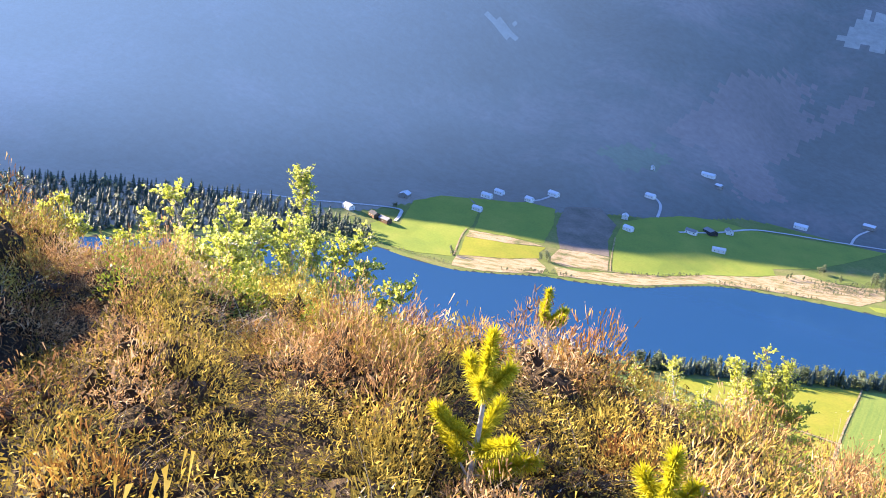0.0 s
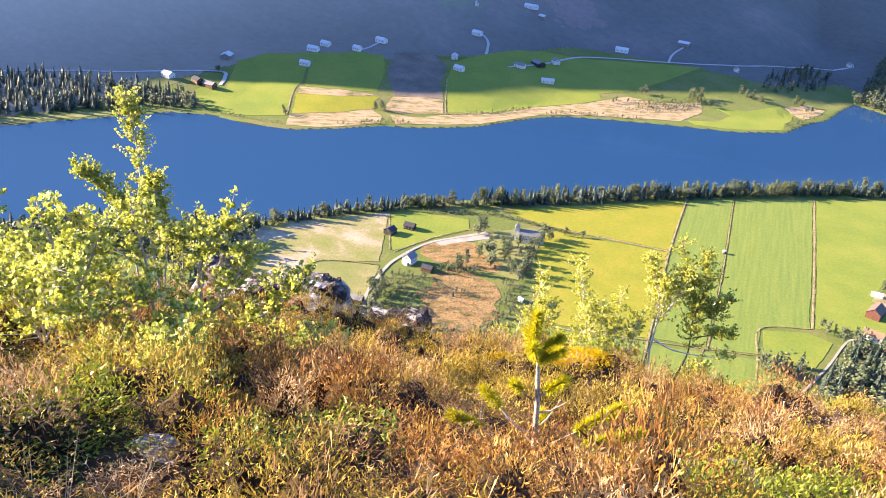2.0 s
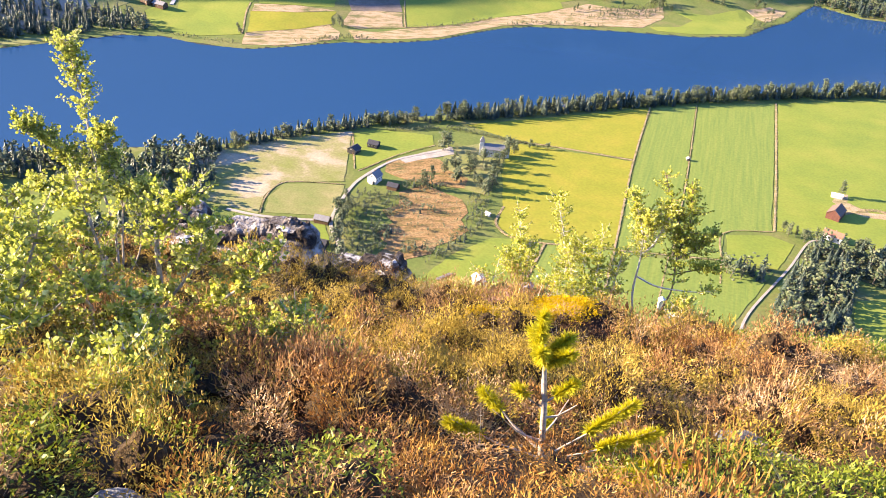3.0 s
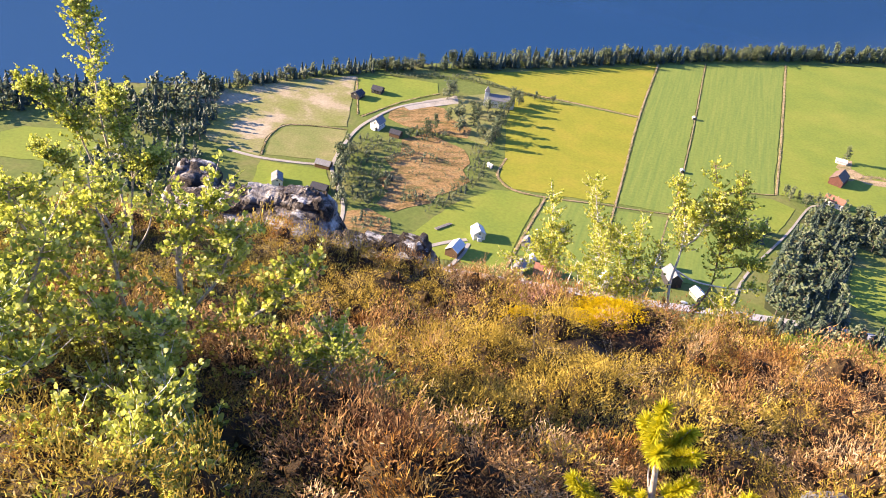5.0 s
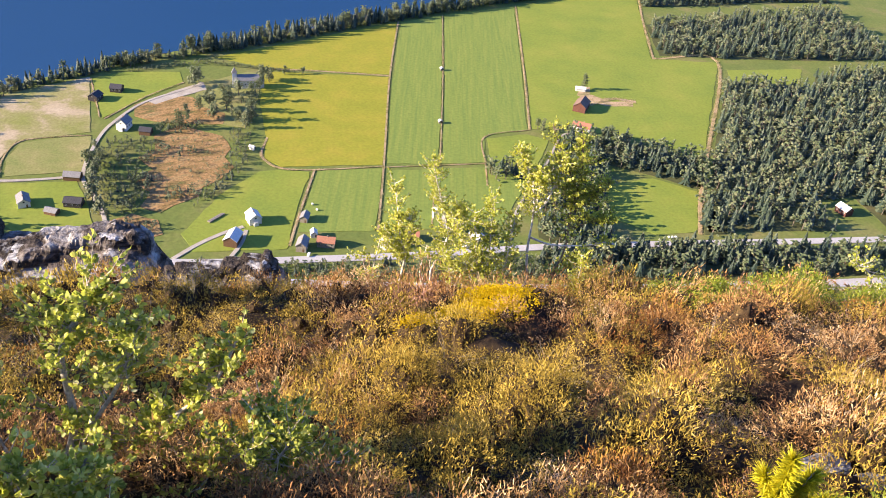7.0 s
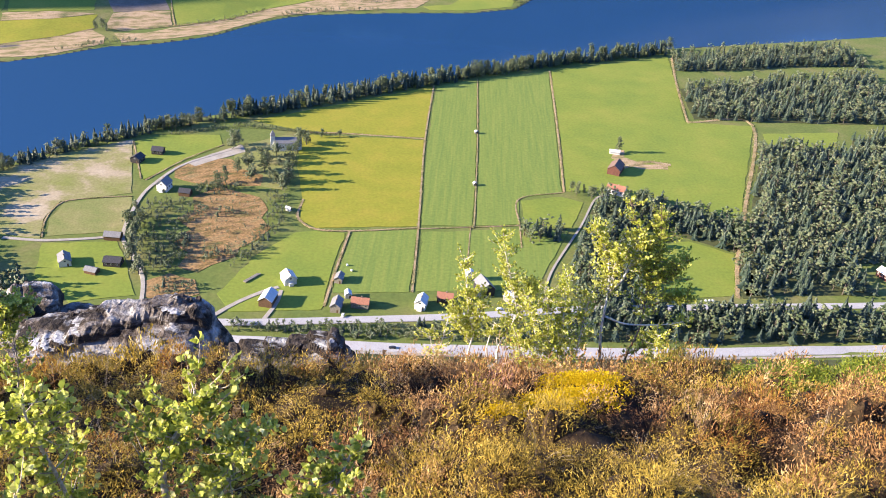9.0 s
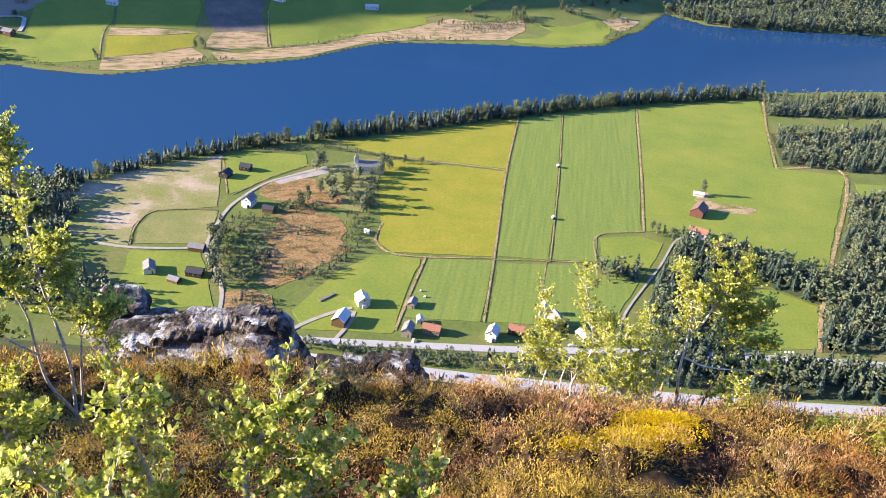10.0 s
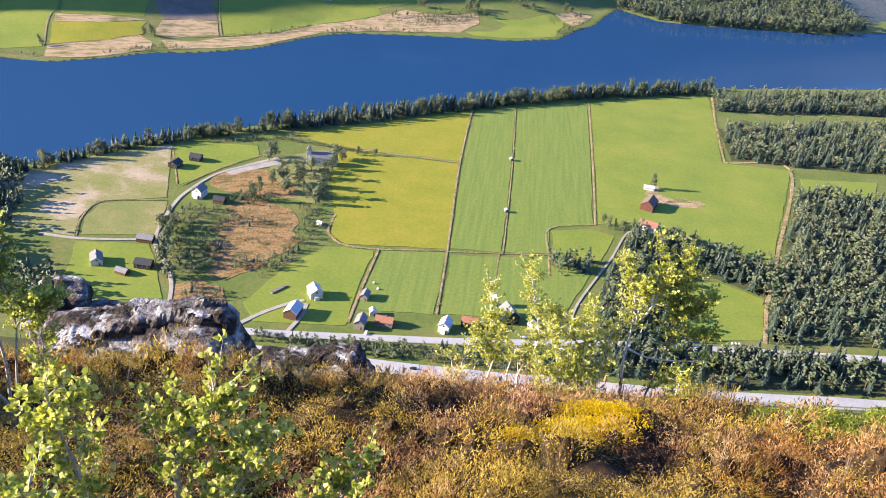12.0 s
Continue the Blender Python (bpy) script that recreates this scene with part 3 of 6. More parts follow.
def broad_tree(n, wide=0.3, low=0.12, fine=1.0):
    """Trunk and crown arrays of a leafy tree one metre high."""
    lean = rng.uniform(-0.04, 0.04)
    wood = [(*tube([(0, 0, -0.02), (lean, 0.01, 0.35), (lean * 2, 0, 0.8)], [0.022, 0.016, 0.006]), 0)]
    for k in range(4):
        a, z = rng.uniform(0, 6.28), rng.uniform(0.25, 0.55)
        wood.append((*tube([(lean, 0, z), (lean + 0.6 * wide * math.cos(a), 0.6 * wide * math.sin(a), z + 0.2)], [0.010, 0.003], 3), 0))
    leaves = []
    heads = [(rng.uniform(-1, 1) * wide * 0.45, rng.uniform(-1, 1) * wide * 0.45, rng.uniform(low + 0.2, 0.82)) for _ in range(6)]
    while len(leaves) < n:
        hx, hy, hz = rng.choice(heads)
        s = 0.55 * wide * (1.1 - 0.5 * hz)
        x, y, z = hx + rng.gauss(0, s * 0.6), hy + rng.gauss(0, s * 0.6), hz + rng.gauss(0, 0.11)
        if not low < z < 1.0:
            continue
        v, f = clump(fine * rng.uniform(0.035, 0.075) * (1 + wide))
        leaves.append((v + np.array([x, y, z]), f, 1))
    return wood, leaves


def cone_tree(tiers=8, spokes=7):
    """Trunk and drooping branch tiers of a spruce one metre high."""
    wood = [(*tube([(0, 0, -0.02), (0, 0, 0.5), (0, 0, 0.98)], [0.02, 0.012, 0.002], 4), 0)]
    leaves = []
    for k in range(tiers):
        z = 0.10 + 0.86 * k / tiers
        r = 0.19 * (1 - k / tiers) ** 0.85 + 0.015
        off = rng.uniform(0, 6.28)
        for s in range(spokes):
            a = off + 6.283 * s / spokes + rng.uniform(-0.25, 0.25)
            q = r * rng.uniform(0.7, 1.25)
            c, n = math.cos(a), math.sin(a)
            tip = (q * c, q * n, z - 0.05 * rng.uniform(0.4, 1.4))
            w = 0.38 * q
            v = np.array([(0, 0, z + 0.10), tip, (0.6 * q * c - w * n, 0.6 * q * n + w * c, z - 0.035), (0.6 * q * c + w * n, 0.6 * q * n - w * c, z - 0.035)])
            leaves.append((v, np.array([(0, 2, 1), (0, 1, 3)]), 1))
    return wood, leaves


def tree_meshes(wood, leaves, leaf_mat):
    a, b = joined(wood), joined(leaves)
    return mesh_from("trunk", a[0], a[1], [BARK]), mesh_from("crown", b[0], b[1], [leaf_mat])


BROAD = [broad_tree(n, w, 0.08, 0.64) for n, w in ((190, 0.30), (165, 0.24), (210, 0.36), (150, 0.20), (180, 0.28), (200, 0.33))]
CONES = [cone_tree(12, 9) for _ in range(4)]
BROAD_MESH = [tree_meshes(w, l, BROADLEAF) for w, l in BROAD]
CONE_MESH = [tree_meshes(w, l, CONIFER) for w, l in CONES]


def plant(x, y, h, cone=False, label="", group=""):
    """One countable tree, with its trunk and crown."""
    trunk, crown = rng.choice(CONE_MESH if cone else BROAD_MESH)
    name = "spruce_tree" if cone else "leafy_tree"
    ob = thing(name, label, "tree", (x, y, float(terrain(x, y))), rng.uniform(0, 360), group)
    w = h * rng.uniform(0.85, 1.2)
    ob.scale = (w, w, h)
    for n, me in (("trunk", trunk), ("crown", crown)):
        p = new(n, me)
        p.parent = ob
    return ob


# trees between the fields and the lake
for k in range(290):
    x = -300 + 690 * (k + rng.random()) / 290
    back = rng.choice((3, 8, 13, 18)) + rng.uniform(-2.5, 2.5)
    edge = along(NEAR_SHORE, x) - 22
    if abs(x + 128) < 9:
        continue
    plant(x, edge + back, rng.uniform(11, 18) if x > -130 else rng.uniform(9, 13.5), rng.random() < 0.5, "green tree in the row along the lake shore", "lakeside trees")

# single trees round the church, road, bog and farm
for x, y, h in ((-71, 671, 12), (-53, 669, 11), (-80, 655, 10), (-101, 714, 12), (-98, 722, 10), (-45, 733, 10), (-40, 728, 9), (-99, 649, 10), (-103, 635, 11), (-28, 746, 6), (-12, 749, 5), (-59, 650, 9), (-88, 690, 8), (-76, 700, 7), (-60, 684, 6), (-66, 660, 7), (-84, 672, 11), (-64, 700, 10), (-52, 690, 11), (-50, 655, 12), (-70, 686, 10), (-92, 668, 9), (-54, 640, 10), (-47, 710, 11)):
    plant(x, y, h * 1.5, False, "pale green tree in the churchyard", "churchyard trees")
for x, y, h in ((-153, 571, 12), (-148, 548, 13), (-144, 525, 13), (-137, 511, 11), (-153, 588, 11), (-149, 560, 12), (-146, 536, 13), (-148, 580, 10)):
    plant(x, y, h * 1.3, False, "tall grey-green tree beside the gravel road", "roadside trees")
for x, y, h in ((195, 644, 8), (206, 651, 7), (242, 741, 10), (231, 636, 7), (245, 628, 8), (236, 640, 9), (184, 650, 8), (181, 656, 7), (190, 652, 6), (252, 634, 7)):
    plant(x, y, h * 1.6, False, "green tree beside the farm buildings", "farm trees")
for x, y, h in ((-380, 950, 12), (-376, 946, 8), (-284, 1028, 14), (-290, 1022, 11), (-278, 1020, 10), (25, 1285, 12), (30, 1290, 14), (53, 1272, 12), (92, 1296, 16), (98, 1302, 18), (109, 1312, 17), (104, 1290, 13), (120, 1280, 12), (175, 1350, 13), (168, 1358, 16), (183, 1350, 12), (195, 1344, 13), (186, 1362, 11), (250, 1380, 13), (258, 1376, 11), (246, 1366, 10), (-8, 1237, 9), (-12, 1228, 8), (279, 1545, 18), (292, 1556, 16), (268, 1536, 14), (-506, 1040, 11), (262, 1350, 8), (270, 1356, 9), (236, 1300, 5), (8, 1242, 7)):
    plant(x, y, h, False, "green tree on the far lake shore", "far shore trees")
for x, y, h in ((251, 487, 14), (305, 488, 16), (330, 486, 15), (262, 472, 12), (285, 474, 13)):
    plant(x, y - 8, h * 1.25, True, "dark spruce between the two roads", "roadside spruces")


def scatter(poly, gap, seed):
    """Jittered places within an outline."""
    r = np.random.default_rng(seed)
    p = np.array(poly, float)
    xs, ys = np.arange(p[:, 0].min(), p[:, 0].max(), gap), np.arange(p[:, 1].min(), p[:, 1].max(), gap)
    X, Y = np.meshgrid(xs, ys)
    X, Y = (X + r.uniform(-0.5, 0.5, X.shape) * gap).ravel(), (Y + r.uniform(-0.5, 0.5, Y.shape) * gap).ravel()
    k = inside_of(list(poly), X, Y)
    return X[k], Y[k], r


LIGHT_BROAD = [broad_tree(n, w, 0.1, 0.95) for n, w in ((25, 0.30), (22, 0.24), (27, 0.34))]
LIGHT_CONES = [cone_tree(6, 6) for _ in range(4)]
FOREST_PROTOS = [joined(w + [(v, f, 2) for v, f, _ in l]) for w, l in LIGHT_BROAD] + [joined(w + l) for w, l in LIGHT_CONES]


def forest(name, polys, gap, low, high, cones, label, seed, floor=False):
    """Many trees that nobody would count."""
    rows = []
    for n, poly in enumerate(polys):
        X, Y, r = scatter(poly, gap, seed + n)
        k = r.random(len(X)) < 0.93
        X, Y = X[k], Y[k]
        h = r.uniform(low, high, len(X))
        kind = np.where(r.random(len(X)) < cones, r.integers(3, 7, len(X)), r.integers(0, 3, len(X)))
        w = h * r.uniform(0.95, 1.5, len(X))
        rows.append(np.stack([kind, X, Y, terrain(X, Y), r.uniform(0, 6.28, len(X)), w, h, r.normal(0, 0.02, len(X)), r.normal(0, 0.02, len(X))], 1))
    v, f, m = strewn(FOREST_PROTOS, np.concatenate(rows))
    # a dark sheet added so that gaps between the trees read as shade
    for poly in polys if floor else ():
        sheet("forest_floor", poly, HILLSIDE, 0.2, "dark forest floor, its colour deepening the shade between trees", "ground")
    ob = new(name, mesh_from(name, v, f, [BARK, CONIFER, BROADLEAF], m))
    return tagged(ob, label, "forest", kind="stuff")


forest("forest", [
    [(370, 985), (384, 1036), (500, 1082), (640, 1125), (640, 1040), (545, 1029), (464, 1002)],
    [(359, 925), (345, 834), (401, 834), (520, 840), (620, 855), (620, 1000), (590, 995), (445, 951)],
    [(391, 770), (319, 614), (273, 503), (374, 508), (372, 550), (412, 556), (416, 512), (470, 512), (468, 600), (440, 668), (470, 750), (468, 770)],
    [(440, 668), (470, 750), (500, 800), (620, 830), (620, 560), (470, 560)],
], 7.4, 9, 18, 0.62, "mixed spruce and birch forest beside the fields", 11, True)
forest("copse", [
    [(187, 618), (205, 645), (232, 640), (270, 632), (308, 606), (298, 575), (288, 562), (256, 583), (220, 600)],
    [(129, 588), (164, 592), (154, 571), (126, 569)],
    [(180, 600), (210, 618), (222, 598), (217, 567), (205, 532), (200, 492), (172, 474), (148, 492), (155, 530), (170, 570)],
    [(312, 608), (300, 583), (292, 560), (286, 500), (270, 500), (296, 590)],
], 6.4, 9, 17, 0.5, "copse of spruce and leafy trees below the farm", 23, True)
forest("roadside_wood", [
    [(200, 478), (340, 485), (520, 496), (520, 462), (322, 450), (200, 442)],
    [(146, 476), (200, 480), (200, 444), (150, 444)],
], 6.8, 8, 16, 0.6, "wood of spruce and birch between the two roads", 31, True)
forest("roadside_row", [
    [(142, 473), (200, 477), (296, 483), (296, 468), (200, 464), (142, 462)],
], 4.6, 9, 17, 0.7, "dense row of spruces below the valley road", 83)
forest("scrub", [
    [(-75, 456), (8, 458), (96, 464), (146, 470), (146, 445), (94, 442), (8, 443), (-75, 449)],
], 3.6, 3.5, 7.5, 0.12, "leafy scrub between the two roads", 37)
forest("bog_scrub", [
    [(-152, 612), (-126, 616), (-104, 604), (-110, 588), (-120, 574), (-148, 566)],
    [(-148, 562), (-118, 568), (-106, 556), (-108, 536), (-116, 512), (-142, 508)],
    [(-100, 600), (-88, 606), (-86, 594), (-98, 590)],
    [(-124, 636), (-112, 646), (-104, 636), (-118, 624)],
    [(-80, 520), (-60, 545), (-48, 585), (-48, 628), (-66, 632), (-62, 590), (-78, 535)],
    [(-112, 640), (-92, 655), (-84, 640), (-104, 622)],
    [(-118, 505), (-100, 500), (-104, 480), (-126, 486)],
    [(-100, 540), (-84, 548), (-80, 534), (-98, 526)],
], 3.8, 2.2, 6.5, 0.1, "birch and willow scrub round the bog", 41)
forest("hedgerow", [
    [(-160, 742), (-100, 768), (-62, 762), (-14, 752), (-14, 748), (-62, 756), (-98, 760), (-158, 736)],
    [(-52, 630), (-46, 690), (-50, 745), (-53, 745), (-50, 690), (-55, 630)],
], 2.6, 2.0, 4.0, 0.0, "low hedge along the field edge", 43)
forest("left_wood", [
    [(-470, 545), (-420, 590), (-345, 606), (-327, 628), (-283, 645), (-262, 600), (-254, 550), (-292, 541), (-330, 556), (-400, 545), (-440, 510)],
    [(-300, 522), (-254, 548), (-236, 515), (-190, 484), (-240, 462), (-310, 478)],
], 7.5, 11, 19, 0.5, "dark mixed wood below the hill", 47)
forest("peninsula_wood", [
    [(-900, 470), (-760, 620), (-680, 705), (-646, 748), (-610, 800), (-570, 842), (-532, 875), (-496, 905), (-470, 915), (-484, 940), (-505, 955), (-540, 948), (-575, 935), (-640, 915), (-700, 880), (-790, 800), (-845, 745), (-960, 600)],
], 8.5, 11, 20, 0.85, "hazy spruce wood on a lakeside peninsula", 53)
forest("far_wood", [
    [(344, 1452), (402, 1403), (476, 1407), (542, 1420), (708, 1453), (800, 1520), (800, 1850), (640, 1820), (458, 1790), (400, 1600)],
], 10.0, 14, 25, 0.5, "spruce wood on the far side of the lake", 59)
forest("bay_wood", [
    [(190, 1400), (228, 1392), (262, 1440), (305, 1490), (332, 1560), (300, 1592), (262, 1540), (215, 1470)],
], 13.0, 10, 19, 0.5, "scattered spruces behind the bay", 67)
forest("shore_scrub", [
    [(-460, 912), (-402, 904), (-366, 910), (-368, 922), (-402, 916), (-460, 922)],
    [(-20, 1205), (60, 1250), (110, 1300), (90, 1240), (20, 1195)],
    [(256, 1300), (292, 1345), (282, 1352), (246, 1312)],
], 5.0, 1.5, 4.0, 0.05, "low scrub along the shore", 61)

forest("shore_wood", [
    [(-300, 630), (-229, 693), (-172, 742), (-112, 776), (-62, 806), (83, 895), (227, 980), (385, 1046), (385, 1056), (227, 992), (83, 908), (-62, 820), (-112, 788), (-172, 754), (-229, 706), (-300, 642)],
], 4.6, 4.5, 9.0, 0.35, "thicket of small trees along the lake shore", 73)
forest("bog_bushes", [
    [(-122, 618), (-104, 638), (-72, 622), (-60, 590), (-70, 552), (-98, 518), (-116, 530), (-118, 590)],
], 7.0, 1.5, 3.8, 0.0, "low bushes scattered over the bog", 79)
forest("far_bushes", [
    [(30, 1225), (95, 1255), (120, 1300), (100, 1310), (60, 1275), (10, 1245)],
    [(-310, 938), (-266, 976), (-226, 990), (-230, 998), (-270, 986), (-314, 948)], [(-208, 1046), (-150, 1086), (-108, 1142), (-113, 1146), (-156, 1094), (-214, 1052)],
    [(-90, 1118), (-60, 1140), (30, 1168), (28, 1176), (-64, 1148), (-96, 1124)], [(228, 1240), (262, 1300), (250, 1312), (218, 1250)],
], 5.0, 2.0, 6.0, 0.0, "pale bushes scattered along the far shore", 71)

# ---- tall dry grass along the ditches ----
TUFT_STRAW = leafy("ditch_grass", [(0.0, (0.15, 0.15, 0.05)), (0.5, (0.28, 0.25, 0.105)), (1.0, (0.42, 0.37, 0.19))], 0.15)


def grass_tuft(n=9):
    out = []
    for _ in range(n):
        a, r, h = rng.uniform(0, 6.28), rng.uniform(0.1, 0.5), rng.uniform(0.6, 1.0)
        c, s = math.cos(a), math.sin(a)
        out.append((np.array([(r * c * 0.3 - 0.09 * s, r * s * 0.3 + 0.09 * c, -0.05), (r * c * 0.3 + 0.09 * s, r * s * 0.3 - 0.09 * c, -0.05), (r * c * 1.6, r * s * 1.6, h)]), np.array([(0, 1, 2)]), 0))
    return joined(out)


DITCH_PROTOS = [grass_tuft() for _ in range(4)]
DITCHES = [
    ([(83, 895), (65, 752), (50, 587), (41, 497)], 2.6), ([(132, 920), (114, 759), (102, 664), (92.5, 592), (89, 585), (77, 502)], 1.5),
    ([(219, 963), (194, 784), (174.5, 655)], 2.8), ([(-37, 625), (-40, 600), (-36, 588), (-25, 578), (0, 577), (50, 585)], 2.8),
    ([(-1, 576), (-10, 520), (-16, 478)], 3.0), ([(-44, 756), (-3, 757), (64, 753)], 3.2), ([(50, 583.5), (92, 589), (128, 594)], 1.6),
    ([(174, 654), (134, 638.5), (128, 594), (124, 560)], 2.0), ([(335, 824), (404, 825), (312, 610)], 5.0), ([(301, 578), (287, 556), (266, 500)], 5.0),
    ([(-210, 554), (-215, 580), (-211, 606), (-190, 615), (-164, 620)], 1.8), ([(-164, 650), (-185, 722)], 1.8), ([(-402, 1046), (-395, 1012), (-375, 946)], 3.0),
    ([(-236, 1176), (-219, 1095), (-209, 1055)], 2.5), ([(-373, 953), (-325, 988), (-293, 1024)], 2.5), ([(-265, 1022), (-210, 1052), (-151, 1093), (-107, 1149)], 3.0), ([(-160, 648), (-136, 690), (-110, 721)], 1.8), ([(384, 1036), (360, 940), (336, 826)], 3.5), ([(236, 706), (262, 722), (285, 718)], 8.0),
]
rows = []
r = np.random.default_rng(5)
for line, wide in DITCHES:
    strip("ditch_bank", line, wide * 0.55, STRAW, 0.42, "narrow bank of dry straw coloured grass", "bank", 0.6)
    pts = rounded(line, 14)
    for p, q in zip(pts, pts[1:]):
        n = max(2, int((q - p).length * wide * 0.45))
        t = r.random(n)
        side = Vector((-(q - p).y, (q - p).x, 0)).normalized()
        for k in range(n):
            c = p.lerp(q, float(t[k])) + side * float(r.uniform(-0.5, 0.5)) * wide
            rows.append((r.integers(0, 4), c.x, c.y, float(terrain(c.x, c.y)), r.uniform(0, 6.28), r.uniform(1.0, 1.8), r.uniform(0.7, 1.5), 0, 0))
v, f, m = strewn(DITCH_PROTOS, rows)
tagged(new("ditch_grass", mesh_from("ditch_grass", v, f, [TUFT_STRAW], m)), "tall dry straw coloured grass along field ditches", "grass", kind="stuff")


# ---- buildings ----
PAINT_WHITE = plain("white_boards", (0.62, 0.62, 0.60), 0.7, 0, 0.08, 1.5)
PAINT_BROWN = plain("brown_boards", (0.11, 0.065, 0.04), 0.8, 0, 0.2, 1.0)
PAINT_GREY = plain("weathered_boards", (0.24, 0.22, 0.19), 0.85, 0, 0.2, 1.0)
PAINT_RED = plain("red_boards", (0.12, 0.05, 0.04), 0.8, 0, 0.15, 1.0)
PAINT_DARK = plain("dark_boards", (0.035, 0.033, 0.035), 0.8, 0, 0.2, 1.0)
ROOF_PALE = plain("pale_metal_roof", (0.50, 0.52, 0.55), 0.45, 0.0, 0.08, 2.0)
ROOF_GREY = plain("slate_roof", (0.20, 0.20, 0.21), 0.6, 0, 0.15, 1.0)
ROOF_RED = plain("red_tile_roof", (0.33, 0.15, 0.10), 0.8, 0, 0.15, 1.0)
ROOF_DARK = plain("dark_roof", (0.05, 0.05, 0.058), 0.6, 0, 0.2, 1.0)
PANE = plain("window_pane", (0.03, 0.04, 0.05), 0.1, 0, 0.1)
ROOF_BROWN = plain("brown_roof", (0.17, 0.115, 0.095), 0.8, 0, 0.15, 1.0)
BRICK = plain("chimney_brick", (0.28, 0.20, 0.16), 0.9)


def gable(bm, w, d, h, top, over=0.0):
    """Walls with gable ends; the ridge runs along y."""
    v = [bm.verts.new(p) for p in ((-w, -d, -0.4), (w, -d, -0.4), (w, d, -0.4), (-w, d, -0.4), (-w, -d, h), (w, -d, h), (w, d, h), (-w, d, h), (0, -d, top), (0, d, top))]
    for f in ((0, 1, 5, 8, 4), (2, 3, 7, 9, 6), (1, 2, 6, 5), (3, 0, 4, 7), (3, 2, 1, 0)):
        bm.faces.new([v[k] for k in f])


def roof_side(bm, sign, w, d, h, top, over, thick):
    slope = (top - h) / w
    e = w + over
    pts = [(0, -d - over, top), (sign * e, -d - over, top - slope * e), (sign * e, d + over, top - slope * e), (0, d + over, top)]
    a = [bm.verts.new((x, y, z + 0.05)) for x, y, z in pts]
    b = [bm.verts.new((x, y, z + 0.05 + thick)) for x, y, z in pts]
    bm.faces.new(a)
    bm.faces.new(b[::-1])
    for k in range(4):
        q = (k + 1) % 4
        bm.faces.new((a[k], b[k], b[q], a[q]))


def house(at, turn, w, d, h, rise, wall_mat, roof_mat, label, name="house", chimney=True, windows=3, porch=False):
    x, y = at
    ob = thing(name, label, "church" if name == "church" else "barn" if "barn" in name else "shed" if "shed" in name else "house", (x, y, float(terrain(x, y)) + 0.25), turn)
    w, d, top = w / 2, d / 2, h + rise
    bm = bmesh.new()
    gable(bm, w, d, h, top)
    part("wall", bm, wall_mat, ob)
    for s in (-1, 1):
        bm = bmesh.new()
        roof_side(bm, s, w, d, h, top, 0.45, 0.22)
        part("roof", bm, roof_mat, ob)
    if chimney:
        bm = bmesh.new()
        box(bm, -0.4, -0.2 * d, top - 0.6, 0.4, -0.2 * d + 0.8, top + 1.0)
        part("chimney", bm, BRICK, ob)
    for k in range(windows):
        p = -d + (k + 0.5) * 2 * d / windows
        for s in (-1, 1):
            bm = bmesh.new()
            box(bm, s * w - 0.04, p - 0.55, h * 0.42, s * w + 0.06, p + 0.55, h * 0.42 + 1.25)
            win = part("window", bm, PAINT_WHITE if wall_mat is not PAINT_WHITE else PAINT_GREY, ob)
            bm = bmesh.new()
            box(bm, s * w + s * 0.065 - 0.02, p - 0.45, h * 0.42 + 0.1, s * w + s * 0.065 + 0.02, p + 0.45, h * 0.42 + 1.15)
            part("pane", bm, PANE, win)
    if windows:
        for s in (-1, 1):
            bm = bmesh.new()
            box(bm, -0.6, s * d - 0.05, h * 0.95, 0.6, s * d + 0.06, h * 0.95 + 1.1)
            win = part("window", bm, PAINT_WHITE if wall_mat is not PAINT_WHITE else PAINT_GREY, ob)
            bm = bmesh.new()
            box(bm, -0.48, s * d + s * 0.065 - 0.02, h * 0.95 + 0.1, 0.48, s * d + s * 0.065 + 0.02, h * 0.95 + 1.0)
            part("pane", bm, PANE, win)
    bm = bmesh.new()
    box(bm, w * 0.3, -d - 0.07, 0.0, w * 0.3 + 1.0, -d + 0.05, 2.1)
    part("door", bm, PAINT_BROWN, ob)
    if porch:
        bm = bmesh.new()
        box(bm, -1.6, -d - 1.8, -0.3, 1.6, -d - 0.1, 2.5)
        part("porch", bm, wall_mat, ob)
    return ob


house((-40, 506), 22, 8, 9.5, 4.6, 2.8, PAINT_WHITE, ROOF_PALE, "white wooden house with a pale metal roof", porch=True)
house((-51, 481), -14, 8.5, 12.0, 4.6, 3.0, PAINT_BROWN, ROOF_PALE, "brown barn with a pale metal roof", "barn", False, 0)
house((-8, 476), -10, 6.5, 10.0, 4.2, 2.6, PAINT_GREY, ROOF_GREY, "grey wooden house beside the road")
house((7, 480), 82, 7.5, 11.0, 3.6, 2.4, PAINT_GREY, ROOF_RED, "low house with a red tile roof")
house((-1, 490), 5, 4.0, 5.0, 2.8, 1.6, PAINT_WHITE, ROOF_PALE, "small white shed with a pale roof", "shed", False, 0)
house((-7, 509), -12, 5.0, 8.0, 3.2, 1.8, PAINT_GREY, ROOF_GREY, "weathered grey shed beside the ditch", "shed", False, 0)
house((46, 481), -16, 7.0, 9.5, 4.6, 2.8, PAINT_WHITE, ROOF_PALE, "white house with a pale grey roof", porch=True)
house((62, 488), 80, 7.0, 10.0, 3.8, 2.4, PAINT_BROWN, ROOF_RED, "brown house with a red tile roof")
